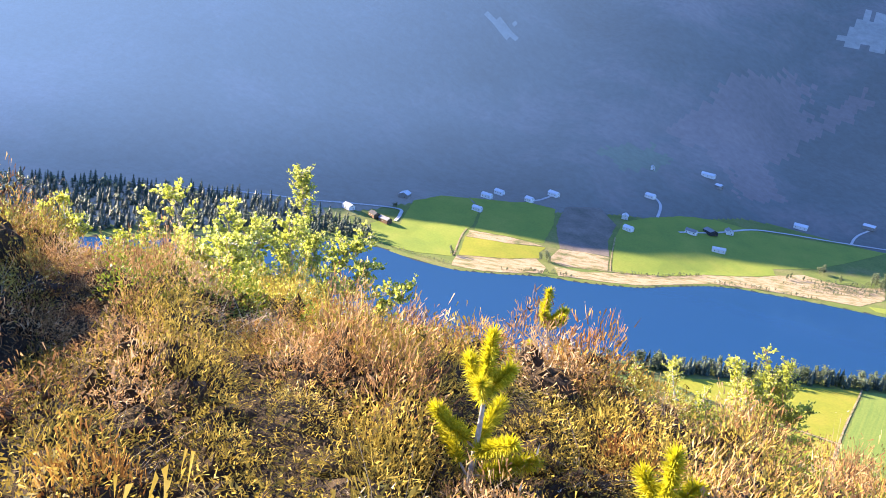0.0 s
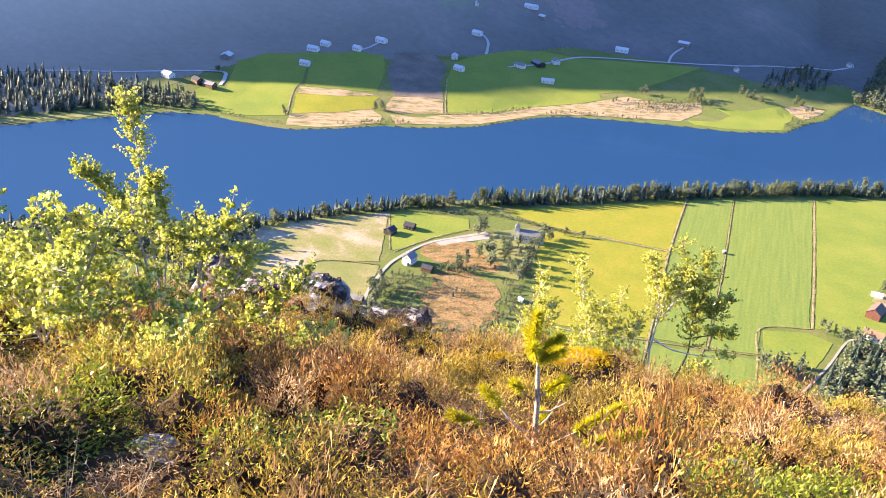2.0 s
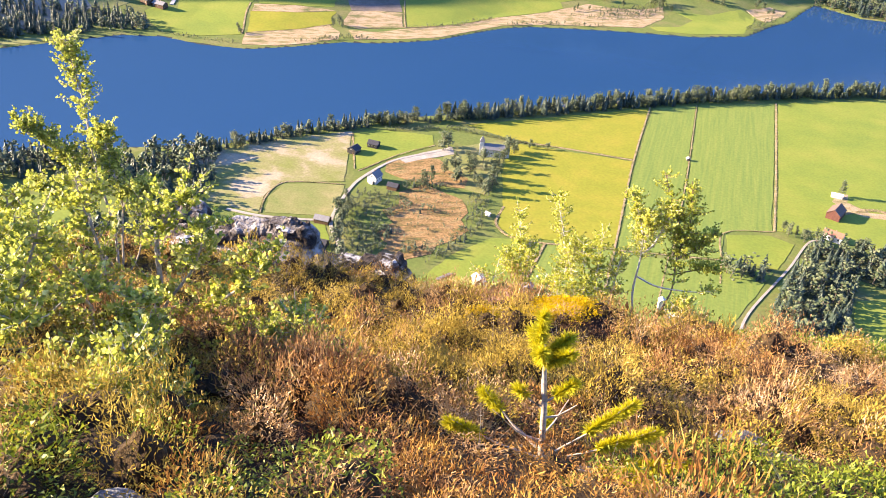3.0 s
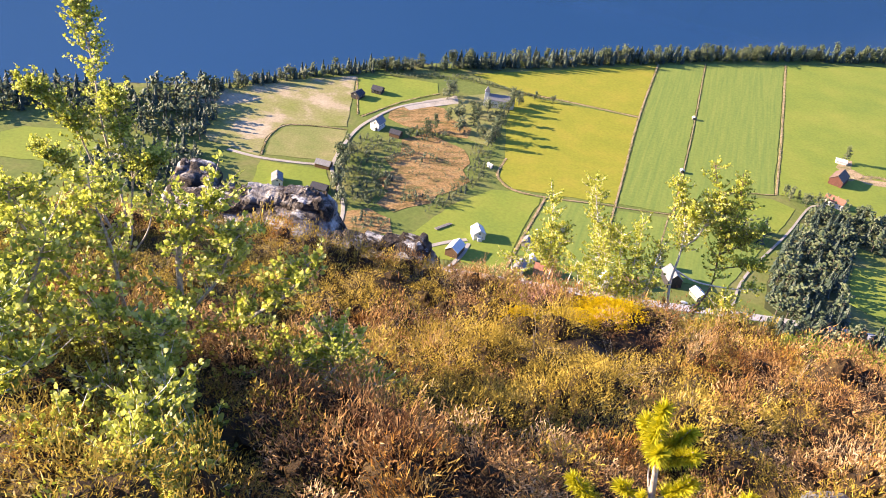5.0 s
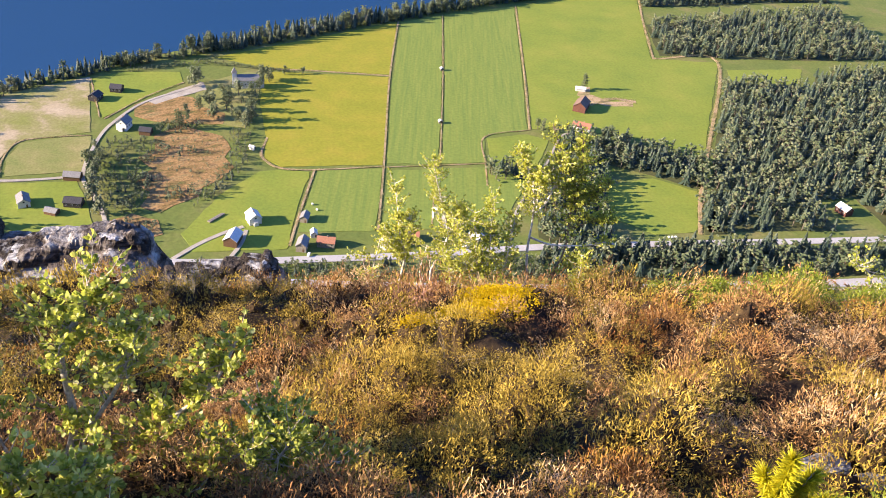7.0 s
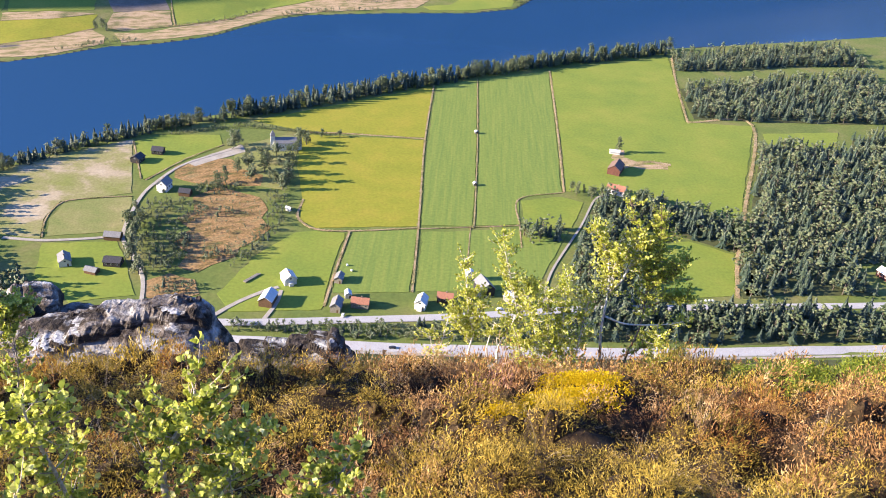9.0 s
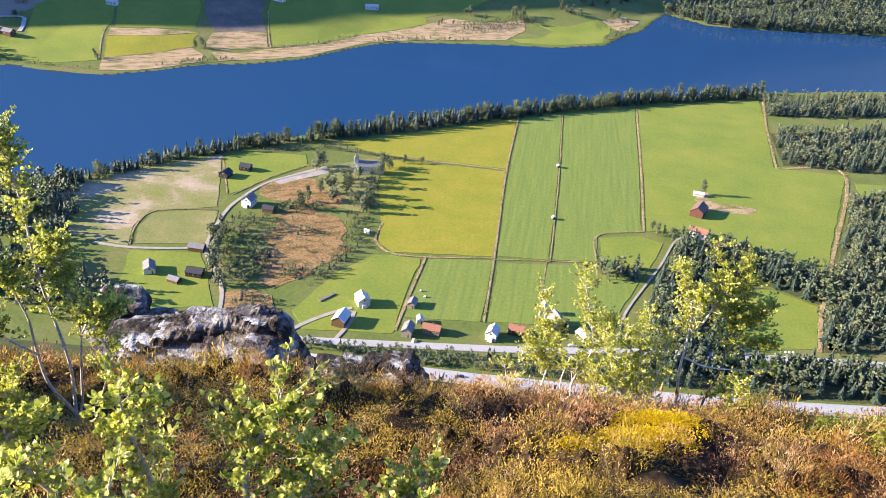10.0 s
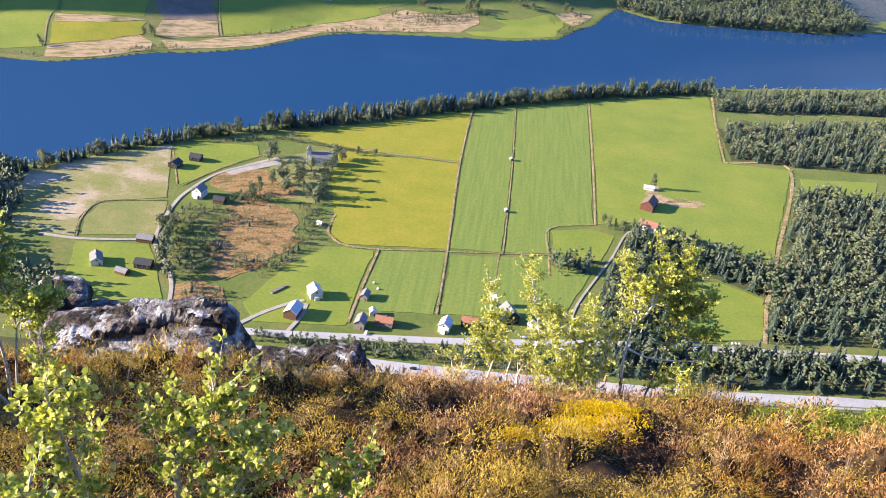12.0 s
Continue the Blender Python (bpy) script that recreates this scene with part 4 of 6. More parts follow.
house((89, 500), 18, 9.5, 13.0, 5.6, 4.2, PAINT_DARK, ROOF_GREY, "tall dark barn with a grey roof", "barn", False, 0)
house((81, 515), 5, 4.2, 4.2, 6.0, 1.6, PAINT_WHITE, ROOF_PALE, "small tall white outbuilding", "shed", False, 0)
house((106, 489), 30, 7.0, 9.0, 3.4, 2.2, PAINT_GREY, ROOF_PALE, "low cottage with a pale roof")
house((-186, 522), 20, 7.5, 11.0, 3.6, 2.4, PAINT_WHITE, ROOF_GREY, "white house with a grey roof among trees")
house((-155, 522), 84, 8.0, 11.0, 3.4, 2.0, PAINT_DARK, ROOF_DARK, "dark stained house with a dark roof", chimney=False)
house((-166, 511), 70, 5.5, 8.0, 2.4, 1.6, PAINT_BROWN, ROOF_GREY, "low brown shed beside the gravel road", "shed", False, 0)
house((-163, 556), 84, 7.0, 11.0, 3.0, 2.2, PAINT_BROWN, ROOF_GREY, "brown shed with a pale weathered roof", "shed", False, 0)
house((-143, 634), -16, 8.0, 10.0, 5.4, 3.8, PAINT_WHITE, ROOF_GREY, "tall white house beside the gravel road", porch=True)
house((-126, 626), 80, 7.0, 8.5, 3.0, 2.0, PAINT_BROWN, ROOF_DARK, "brown shed behind a white house", "shed", False, 0)
house((-173, 682), -18, 8.0, 9.0, 3.6, 2.4, PAINT_DARK, ROOF_DARK, "dark cabin with a dark roof", "cabin", False)
house((-160, 699), 82, 7.5, 9.0, 3.4, 2.4, PAINT_DARK, ROOF_DARK, "dark cabin with white gable trim", "cabin", False)
house((229, 699), -28, 11.0, 17.0, 5.0, 4.0, PAINT_RED, ROOF_BROWN, "large red barn casting a long shadow", "barn", False, 0)
house((219, 657), 62, 9.0, 15.0, 4.4, 2.8, PAINT_WHITE, ROOF_RED, "white farmhouse with a red tile roof")
house((238, 738), 80, 4.2, 9.0, 2.4, 1.6, PAINT_WHITE, ROOF_PALE, "low white outbuilding under a tree", "shed", False, 0)
house((391, 533), 20, 8.0, 10.0, 4.4, 2.6, PAINT_RED, ROOF_PALE, "red house with a pale roof in a forest clearing")
house((-47, 606), 60, 2.4, 4.0, 2.0, 1.0, PAINT_WHITE, ROOF_PALE, "tiny white shed at the bog edge", "shed", False, 0)
# the church: nave, chancel, tower
church = house((-57, 718), 97, 9.0, 19.0, 7.2, 3.6, PAINT_WHITE, ROOF_GREY, "white wooden church with a small west tower", "church", False, 4)
bm = bmesh.new()
box(bm, -2.2, 9.3, -0.4, 2.2, 13.0, 12.5)
tower = part("tower", bm, PAINT_WHITE, church)
bm = bmesh.new()
bmesh.ops.create_cone(bm, cap_ends=True, segments=4, radius1=3.2, radius2=0.1, depth=5.0, matrix=Matrix.Translation((0, 11.15, 15.0)) @ Matrix.Rotation(radians(45), 4, "Z"))
part("spire", bm, ROOF_GREY, tower)
bm = bmesh.new()
box(bm, -3.0, -13.0, -0.4, 3.0, -9.6, 6.0)
part("chancel", bm, PAINT_WHITE, church)
# the far side of the lake
for x, y, turn, w, d, wall_mat, roof_mat, label in (
    (-519, 1093, 10, 13, 18, PAINT_GREY, ROOF_PALE, "grey house with a pale roof below the mountain"),
    (-548, 990, 70, 10, 14, PAINT_WHITE, ROOF_PALE, "low pale barn in a grass clearing"),
    (-512, 995, 60, 9, 14, PAINT_BROWN, ROOF_DARK, "brown barn on the far shore"),
    (-494, 992, 75, 9, 16, PAINT_BROWN, ROOF_GREY, "brown barn with a grey roof on the far shore"),
    (-432, 1184, 80, 8, 16, PAINT_WHITE, ROOF_PALE, "white house on the shaded far side"),
    (-424, 1212, 75, 8, 14, PAINT_WHITE, ROOF_PALE, "white house on the shaded far side"),
    (-420, 1121, 80, 6, 14, PAINT_WHITE, ROOF_PALE, "low white shed on a shaded field"),
    (-354, 1253, 70, 9, 16, PAINT_WHITE, ROOF_PALE, "white house on the shaded far side"),
    (-377, 1213, 70, 8, 12, PAINT_WHITE, ROOF_PALE, "white house at the end of a drive"),
    (-246, 1264, 10, 9, 12, PAINT_WHITE, ROOF_PALE, "white house beside a far field"),
    (-229, 1218, 70, 8, 14, PAINT_WHITE, ROOF_PALE, "low white building beside a far field"),
    (-233, 1358, 70, 9, 15, PAINT_WHITE, ROOF_PALE, "white farmhouse below the mountain"),
    (-153, 1286, 75, 8, 16, PAINT_WHITE, ROOF_GREY, "low white building beside the far road"),
    (-130, 1316, 40, 13, 20, PAINT_DARK, ROOF_GREY, "dark farm building with a grey roof"),
    (-107, 1345, 20, 10, 15, PAINT_WHITE, ROOF_GREY, "white farmhouse with a grey roof"),
    (-107, 1252, 105, 5, 18, PAINT_WHITE, ROOF_PALE, "low white shed on a far field"),
    (-15, 1470, 85, 14, 20, PAINT_WHITE, ROOF_PALE, "white house beside the far road"),
    (82, 1537, 75, 12, 18, PAINT_GREY, ROOF_PALE, "grey house above the far road"),
    (166, 1470, 20, 6, 8, PAINT_WHITE, ROOF_GREY, "small white house below the far road"),
    (372, 1664, 20, 8, 11, PAINT_WHITE, ROOF_GREY, "white house beside the far road"),
    (-172, 1493, 80, 9, 22, PAINT_WHITE, ROOF_PALE, "long white house on the shaded slope"),
    (-254, 1443, 20, 6, 6, PAINT_WHITE, ROOF_PALE, "small white cabin on the shaded slope"),
    (-150, 1478, 60, 7, 12, PAINT_GREY, ROOF_PALE, "grey house on the shaded slope")):
    house((x, y), turn, w, d, 4.6, 2.8, wall_mat, roof_mat, label)


# ---- the hilltop ----


def heath_material(name, stops, broad):
    """Heath plants: the shade drifts from clump to clump, each shoot a little off it."""
    m, tree, b = material(name, 0.85)
    b.inputs["Specular IOR Level"].default_value = 0.1
    geo = tree.nodes.new("ShaderNodeNewGeometry")
    near, wide = noise_node(tree, 0.2, 3), noise_node(tree, broad, 3)
    drift = ramp_node(tree, [(0.37, (0, 0, 0)), (0.64, (1, 1, 1))])
    tree.links.new(mix_node(tree, near.outputs[0], wide.outputs[0], 0.5), drift.inputs[0])
    value = mix_node(tree, geo.outputs["Random Per Island"], drift.outputs[0], 0.7)
    r = ramp_node(tree, stops)
    tree.links.new(value, r.inputs[0])
    tree.links.new(r.outputs[0], b.inputs["Base Color"])
    t = tree.nodes.new("ShaderNodeBsdfTranslucent")
    tree.links.new(r.outputs[0], t.inputs[0])
    s = tree.nodes.new("ShaderNodeMixShader")
    s.inputs[0].default_value = 0.22
    tree.links.new(b.outputs[0], s.inputs[1])
    tree.links.new(t.outputs[0], s.inputs[2])
    tree.links.new(s.outputs[0], tree.nodes["Material Output"].inputs[0])
    return m


HEATHER = heath_material("brown_heather", [(0.14, (0.069, 0.034, 0.018)), (0.34, (0.217, 0.109, 0.047)), (0.53, (0.370, 0.210, 0.084)), (0.72, (0.499, 0.327, 0.155)), (0.92, (0.619, 0.457, 0.290))], 0.7)
OLIVE = heath_material("olive_heather", [(0.14, (0.064, 0.054, 0.014)), (0.36, (0.229, 0.167, 0.032)), (0.6, (0.393, 0.281, 0.052)), (0.8, (0.504, 0.371, 0.090)), (0.95, (0.622, 0.498, 0.234))], 0.6)
RUST = heath_material("rusty_heath", [(0.12, (0.114, 0.044, 0.018)), (0.38, (0.238, 0.106, 0.029)), (0.6, (0.378, 0.207, 0.048)), (0.8, (0.458, 0.308, 0.088)), (0.95, (0.546, 0.422, 0.211))], 0.5)
PINK = heath_material("faded_pink_heather", [(0.1, (0.15, 0.07, 0.055)), (0.5, (0.34, 0.18, 0.14)), (0.9, (0.54, 0.38, 0.31))], 0.4)
# inner twigs of the shrubs, darkened in colour as shade between the shoots
TWIG_SHADE = mottled("heath_twig_shade", [(0.3, (0.018, 0.011, 0.006)), (0.5, (0.045, 0.027, 0.012)), (0.7, (0.10, 0.065, 0.024))], 0.1, 0.007, 0.95, 0.03, 0.95)
DRY = leafy("dead_twigs", [(0.0, (0.20, 0.13, 0.08)), (0.5, (0.36, 0.27, 0.17)), (1.0, (0.50, 0.42, 0.30))], 0.15, 0.9, 0.1)
BILBERRY = leafy("bilberry_leaves", [(0.0, (0.052, 0.086, 0.010)), (0.5, (0.146, 0.194, 0.019)), (0.85, (0.267, 0.297, 0.034)), (1.0, (0.344, 0.284, 0.034))], 0.35, 0.45, 0.3)
MOSS = leafy("yellow_moss", [(0.0, (0.34, 0.25, 0.012)), (0.5, (0.58, 0.43, 0.015)), (1.0, (0.70, 0.54, 0.03))], 0.3, 0.9, 0.05)
WILLOW_LEAF = leafy("willow_leaves", [(0.0, (0.12, 0.16, 0.035)), (0.3, (0.29, 0.335, 0.06)), (0.6, (0.49, 0.52, 0.10)), (0.84, (0.66, 0.65, 0.20)), (1.0, (0.85, 0.82, 0.50))], 0.55, 0.4, 0.35)
BIRCH_LEAF = leafy("birch_leaves", [(0.0, (0.20, 0.25, 0.035)), (0.5, (0.44, 0.465, 0.07)), (1.0, (0.70, 0.67, 0.19))], 0.5, 0.4, 0.4)
PINE_NEEDLE = leafy("pine_needles", [(0.0, (0.26, 0.26, 0.012)), (0.6, (0.50, 0.45, 0.018)), (1.0, (0.66, 0.57, 0.05))], 0.4, 0.6, 0.2)
WILLOW_BARK = plain("willow_bark", (0.46, 0.39, 0.31), 0.85, 0, 0.35, 0.02)
TWIG = plain("twig_bark", (0.24, 0.17, 0.12), 0.85, 0, 0.35, 0.02)

rng = random.Random(3)


def sprig(length, spread, leaves, width, bend):
    """One woody shoot with small side leaves."""
    a = rng.uniform(0, 6.283)
    out = spread * rng.uniform(0.3, 1.0)
    d = np.array([math.cos(a) * out, math.sin(a) * out, 1.0])
    side = np.array([-math.sin(a), math.cos(a), 0.0])
    p0 = np.array([math.cos(a), math.sin(a), 0]) * rng.uniform(0, 0.05)
    p1, p2 = p0 + d * length * 0.5, p0 + d * length + np.array([math.cos(a), math.sin(a), -0.3]) * bend * length
    w = width
    v = [p0 - side * w * 0.25, p0 + side * w * 0.25, p1 + side * w * 0.25, p1 - side * w * 0.25, p2]
    f = [(0, 1, 2), (0, 2, 3), (3, 2, 4)]
    pieces = [(np.array(v), np.array(f), 0)]
    for k in range(leaves):
        t = 1.05 - 0.8 * rng.random() ** 1.5
        p = p0 + (p2 - p0) * t
        b = rng.uniform(0, 6.283)
        q = np.array([math.cos(b), math.sin(b), rng.uniform(0.3, 1.4)]) * w * rng.uniform(1.6, 3.4)
        n = np.array([-math.sin(b), math.cos(b), 0.2]) * w * 0.75
        pieces.append((np.array([p - n, p + n, p + q]), np.array([(0, 1, 2)]), 0))
    return pieces


def tuft(shoots, length, spread, leaves, width, bend=0.15):
    out = []
    for _ in range(shoots):
        out += sprig(length * rng.uniform(0.55, 1.15), spread, leaves, width, bend)
    return joined(out)


def plume_dome(count, radius, height, length, width):
    """A cushion of short bottle-brush shoots: crossed slim diamonds that point out and up."""
    out = []
    for _ in range(count):
        a, q = rng.uniform(0, 6.283), math.sqrt(rng.random())
        c, s = math.cos(a), math.sin(a)
        d = Vector((c * q * 0.9 + rng.gauss(0, 0.45), s * q * 0.9 + rng.gauss(0, 0.45), 1.0 - 0.3 * q + rng.gauss(0, 0.25))).normalized()
        ln = length * rng.uniform(0.6, 1.35)
        p = Vector((c * q * radius, s * q * radius, height * (1 - 0.75 * q * q) * rng.uniform(0.35, 1.0)))
        u = d.orthogonal().normalized()
        w = d.cross(u)
        t = rng.uniform(0, 1.57)
        u, w = u * math.cos(t) + w * math.sin(t), w * math.cos(t) - u * math.sin(t)
        m = p + d * ln * 0.45
        e = p + d * ln
        k = width * rng.uniform(0.7, 1.3)
        v = np.array([tuple(x) for x in (p, m + u * k, e, m - u * k, m + w * k, m - w * k)])
        out.append((v, np.array([(0, 1, 2), (0, 2, 3), (0, 4, 2), (0, 2, 5)]), 0))
    return joined(out)


def shrub(count, height, length, width, lean=0.5):
    """A low dense shrub: a twiggy heart, dark to stand for the shade within, and many short brushy shoots that stand
    out of it.
    """
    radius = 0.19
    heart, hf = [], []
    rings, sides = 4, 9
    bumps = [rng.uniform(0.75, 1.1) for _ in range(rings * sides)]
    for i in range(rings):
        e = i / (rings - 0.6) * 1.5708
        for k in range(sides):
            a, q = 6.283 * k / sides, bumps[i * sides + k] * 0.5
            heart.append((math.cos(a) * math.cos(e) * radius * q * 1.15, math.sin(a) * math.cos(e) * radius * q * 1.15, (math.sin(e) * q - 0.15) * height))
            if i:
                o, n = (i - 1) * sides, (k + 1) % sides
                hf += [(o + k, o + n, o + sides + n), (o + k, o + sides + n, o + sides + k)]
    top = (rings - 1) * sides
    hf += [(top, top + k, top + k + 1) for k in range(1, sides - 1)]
    v, f = np.zeros((3 * count, 3)), np.arange(3 * count).reshape(-1, 3)
    for n in range(count):
        a, e = rng.uniform(0, 6.283), math.asin(rng.random() ** 0.8)
        out = Vector((math.cos(a) * math.cos(e), math.sin(a) * math.cos(e), math.sin(e)))
        lobe = 0.78 + 0.22 * math.sin(3 * a + 1.3) * math.cos(2.5 * e) + rng.gauss(0, 0.1)
        p = Vector((out.x * radius, out.y * radius, out.z * height)) * lobe
        d = (out * 0.7 + Vector((rng.gauss(0, lean), rng.gauss(0, lean), 0.4 + rng.gauss(0, 0.35)))).normalized()
        s = d.cross(Vector((rng.gauss(0, 1), rng.gauss(0, 1), rng.gauss(0, 1)))).normalized() * width * rng.uniform(0.6, 1.3)
        ln = length * rng.uniform(0.55, 1.3)
        rows = (p, p + d * ln + s * 0.5, p + d * ln * rng.uniform(0.8, 1.0) - s * 0.5) if n % 5 < 3 else (p - s * 0.5, p + s * 0.5, p + d * ln * 1.2)
        v[3 * n:3 * n + 3] = [tuple(x) for x in rows]
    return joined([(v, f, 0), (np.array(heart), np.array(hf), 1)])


# fine plants where one walks past, coarser ones farther off
HEATHER_PROTOS = [[shrub(580, 0.20, 0.025, 0.0056, 0.75) for _ in range(5)], [shrub(340, 0.20, 0.024, 0.0072, 0.75) for _ in range(5)], [shrub(110, 0.20, 0.038, 0.0140) for _ in range(3)]]
OLIVE_PROTOS = [[shrub(580, 0.17, 0.021, 0.0056, 0.85) for _ in range(5)], [shrub(340, 0.17, 0.022, 0.0072, 0.85) for _ in range(4)], [shrub(110, 0.17, 0.036, 0.0140) for _ in range(3)]]
RUST_PROTOS = [[shrub(520, 0.14, 0.028, 0.0056, 0.5) for _ in range(3)], [shrub(440, 0.14, 0.026, 0.0070, 0.6) for _ in range(3)], [shrub(200, 0.14, 0.040, 0.011) for _ in range(2)]]
BILBERRY_PROTOS = [[shrub(400, 0.16, 0.019, 0.0105, 1.1) for _ in range(3)], [shrub(330, 0.16, 0.022, 0.014, 1.1) for _ in range(3)], [shrub(180, 0.16, 0.028, 0.018, 1.1) for _ in range(2)]]
DRY_PROTOS = [[tuft(18, 0.24, 0.8, 3, 0.0036, 0.4) for _ in range(4)]] * 3
MOSS_PROTOS = [plume_dome(44, 0.075, 0.022, 0.014, 0.006) for _ in range(4)]

AREA = [(-3.2, -0.6), (1.6, -0.6), (2.6, 2), (6.8, 9), (6.8, 13), (-11.5, 13), (-10.5, 9), (-4.6, 1.5)]
X, Y, r = scatter(AREA, 0.2, 77)
Z = terrain(X, Y)
kind = 0.5 + 0.5 * wave(X, Y, 1.35, 0.3) / 1.6
fine = 0.5 + 0.5 * wave(X, Y, 3.1, 2.2) / 1.6
pick = 0.55 * kind + 0.25 * fine + 0.3 * r.random(len(X))


def moss_edge(x, y):
    """0 in the middle of a moss cushion, 1 at its edge."""
    main = ((x + 1.2) / 0.42) ** 2 + ((y - 9.42 - 0.3 * (x + 1.2)) / 0.42) ** 2
    return np.minimum(np.minimum(main, ((x + 1.86) / 0.15) ** 2 + ((y - 9.12) / 0.1) ** 2), ((x + 1.3) / 0.2) ** 2 + ((y - 10.15) / 0.14) ** 2)


on_moss = (moss_edge(X, Y) < 0.8) & (X > -1.8)
on_rock = ((((X + 5.64) / 1.3) ** 2 + ((Y - 12.75) / 0.6) ** 2 < 1) | (((X + 3.68) / 0.86) ** 2 + ((Y - 11.45) / 0.3) ** 2 < 1))
in_hollow = ((X + 0.0) / 0.26) ** 2 + ((Y - 6.34) / 0.12) ** 2 < 1
bilberry = 0.8 * bump(X, Y, -2.9, 3.9, 0.7, 0.8) + 0.8 * bump(X, Y, -2.2, 4.4, 0.4, 0.3) + 1.6 * bump(X, Y, -0.1, 5.2, 0.95, 0.85) + 1.4 * bump(X, Y, 1.7, 10.7, 0.9, 0.7) + bump(X, Y, 1.2, 4.7, 1.2, 0.8) + 1.5 * bump(X, Y, 2.6, 10.2, 1.2, 1.4) + 0.7 * bump(X, Y, -4.6, 5.4, 1.2, 0.9) > 0.4 + 0.6 * r.random(len(X))
mound = np.clip(0.48 + 0.5 * wave(X, Y, 5.5, 0.7) / 1.3 + 0.2 * wave(X, Y, 2.3, 1.9) / 1.3 + r.normal(0, 0.16, len(X)), 0.24, 1) * (1 - 0.6 * bump(X, Y, -5.6, 9.3, 1.1, 0.8))
mound = np.maximum(mound, 0.5 * bump(X, Y, -1.9, 8.9, 0.6, 0.5)) * (1 - 0.65 * bump(X, Y, -1.1, 8.95, 0.5, 0.25)) * (1 - 0.6 * bump(X, Y, -1.22, 4.75, 0.35, 0.4)) * (1 - 0.6 * bump(X, Y, -0.15, 8.05, 0.4, 0.3) - 0.5 * bump(X, Y, -0.82, 8.0, 0.3, 0.25)) * (1 - 0.7 * bump(X, Y, -2.55, 3.95, 0.3, 0.3))
free = ~(on_moss | on_rock | in_hollow) & (np.hypot(X + 0.2, Y + 0.1) > 1.0)


def strew(name, protos, chosen, low, high, mat, label, category, sink=0.03):
    pieces = []
    for level, kinds in enumerate(protos):
        k = chosen & (detail == level)
        n = int(k.sum())
        if n:
            rows = np.stack([r.integers(0, len(kinds), n), X[k] + r.uniform(-0.05, 0.05, n), Y[k] + r.uniform(-0.05, 0.05, n), Z[k] - sink + 0.13 * mound[k] - 0.03, r.uniform(0, 6.283, n), r.uniform(0.75, 1.3, n), r.uniform(low, high, n) * (0.15 + 1.6 * mound[k]), r.normal(0.0, 0.15, n), r.normal(0, 0.15, n)], 1)
            pieces.append(strewn(kinds, rows))
    o, vs, fs = 0, [], []
    for v, f, _ in pieces:
        vs.append(v)
        fs.append(f + o)
        o += len(v)
    tagged(new(name, mesh_from(name, np.concatenate(vs), np.concatenate(fs), [mat, TWIG_SHADE], np.concatenate([m for _, _, m in pieces]))), label, category, kind="stuff")


detail = np.where(((X + 1.2) / 3.6) ** 2 + ((Y - 5.6) / 3.3) ** 2 < 1, 0, np.where((Y > 11.2) | (Y < 1.4) | (X < -6.5) | (X > 4.2) | (X > 2.5) & (Y < 5), 2, 1))
dry = r.random(len(X)) < 0.07 + 0.5 * bump(X, Y, 1.4, 8.0, 0.8, 0.6) + 0.4 * bump(X, Y, -0.6, 10.9, 0.7, 0.4) + 0.6 * bump(X, Y, -5.6, 9.8, 1.7, 1.3)
pink = free & (((X + 1.72) / 0.24) ** 2 + ((Y - 9.8) / 0.26) ** 2 < 1)
rusty = free & (r.random(len(X)) < 0.06 + 0.6 * bump(X, Y, 0.1, 9.3, 0.9, 0.7) + 0.5 * bump(X, Y, -1.5, 4.3, 0.9, 0.8))
brown = pick < 0.54 + 0.12 * bump(X, Y, -2.4, 10.0, 1.6, 1.4) - 0.12 * bump(X, Y, -1.6, 7.4, 1.4, 1.0) - 0.7 * bump(X, Y, -5.4, 9.6, 1.9, 1.4)
rest = free & ~bilberry & ~rusty & ~pink
strew("heather", HEATHER_PROTOS, rest & brown, 0.8, 1.45, HEATHER, "brown and rusty heather covering the hilltop", "heather")
strew("olive_heather", OLIVE_PROTOS, rest & ~brown, 0.8, 1.4, OLIVE, "olive green low heath plants on the hilltop", "heather")
strew("rusty_heath", RUST_PROTOS, rusty & ~bilberry & ~pink, 0.7, 1.3, RUST, "rust-orange autumn heath plants on the hilltop", "heather")
strew("pink_heather", HEATHER_PROTOS, pink, 1.2, 1.7, PINK, "faded pink heather tuft beside yellow moss", "heather")
strew("dead_twigs", DRY_PROTOS, free & dry, 0.6, 1.15, DRY, "pale dead twigs and dry grass in the heather", "dry twigs")
strew("bilberry", BILBERRY_PROTOS, free & bilberry, 0.7, 1.25, BILBERRY, "bright yellow-green bilberry shrubs", "bilberry")
# the same heath goes on round the hilltop
ROUGH_PROTOS = [shrub(90, 0.30, 0.06, 0.024) for _ in range(4)]
RX, RY, rr = scatter([(-17, -9), (13, -9), (13, 15), (-17, 15)], 0.6, 78)
out = ~inside_of(AREA, RX, RY) & (np.hypot(RX + 0.8, RY - 0.6) > 1.2)
RX, RY = RX[out], RY[out]
n = len(RX)
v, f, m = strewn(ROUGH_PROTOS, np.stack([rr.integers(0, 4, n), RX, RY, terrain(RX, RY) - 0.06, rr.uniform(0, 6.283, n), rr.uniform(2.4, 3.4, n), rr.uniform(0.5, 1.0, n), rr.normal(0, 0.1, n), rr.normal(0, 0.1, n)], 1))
tagged(new("rough_heather", mesh_from("rough_heather", v, f, [HEATHER, TWIG_SHADE], m)), "brown heather spreading over the surrounding hilltop", "heather", kind="stuff")
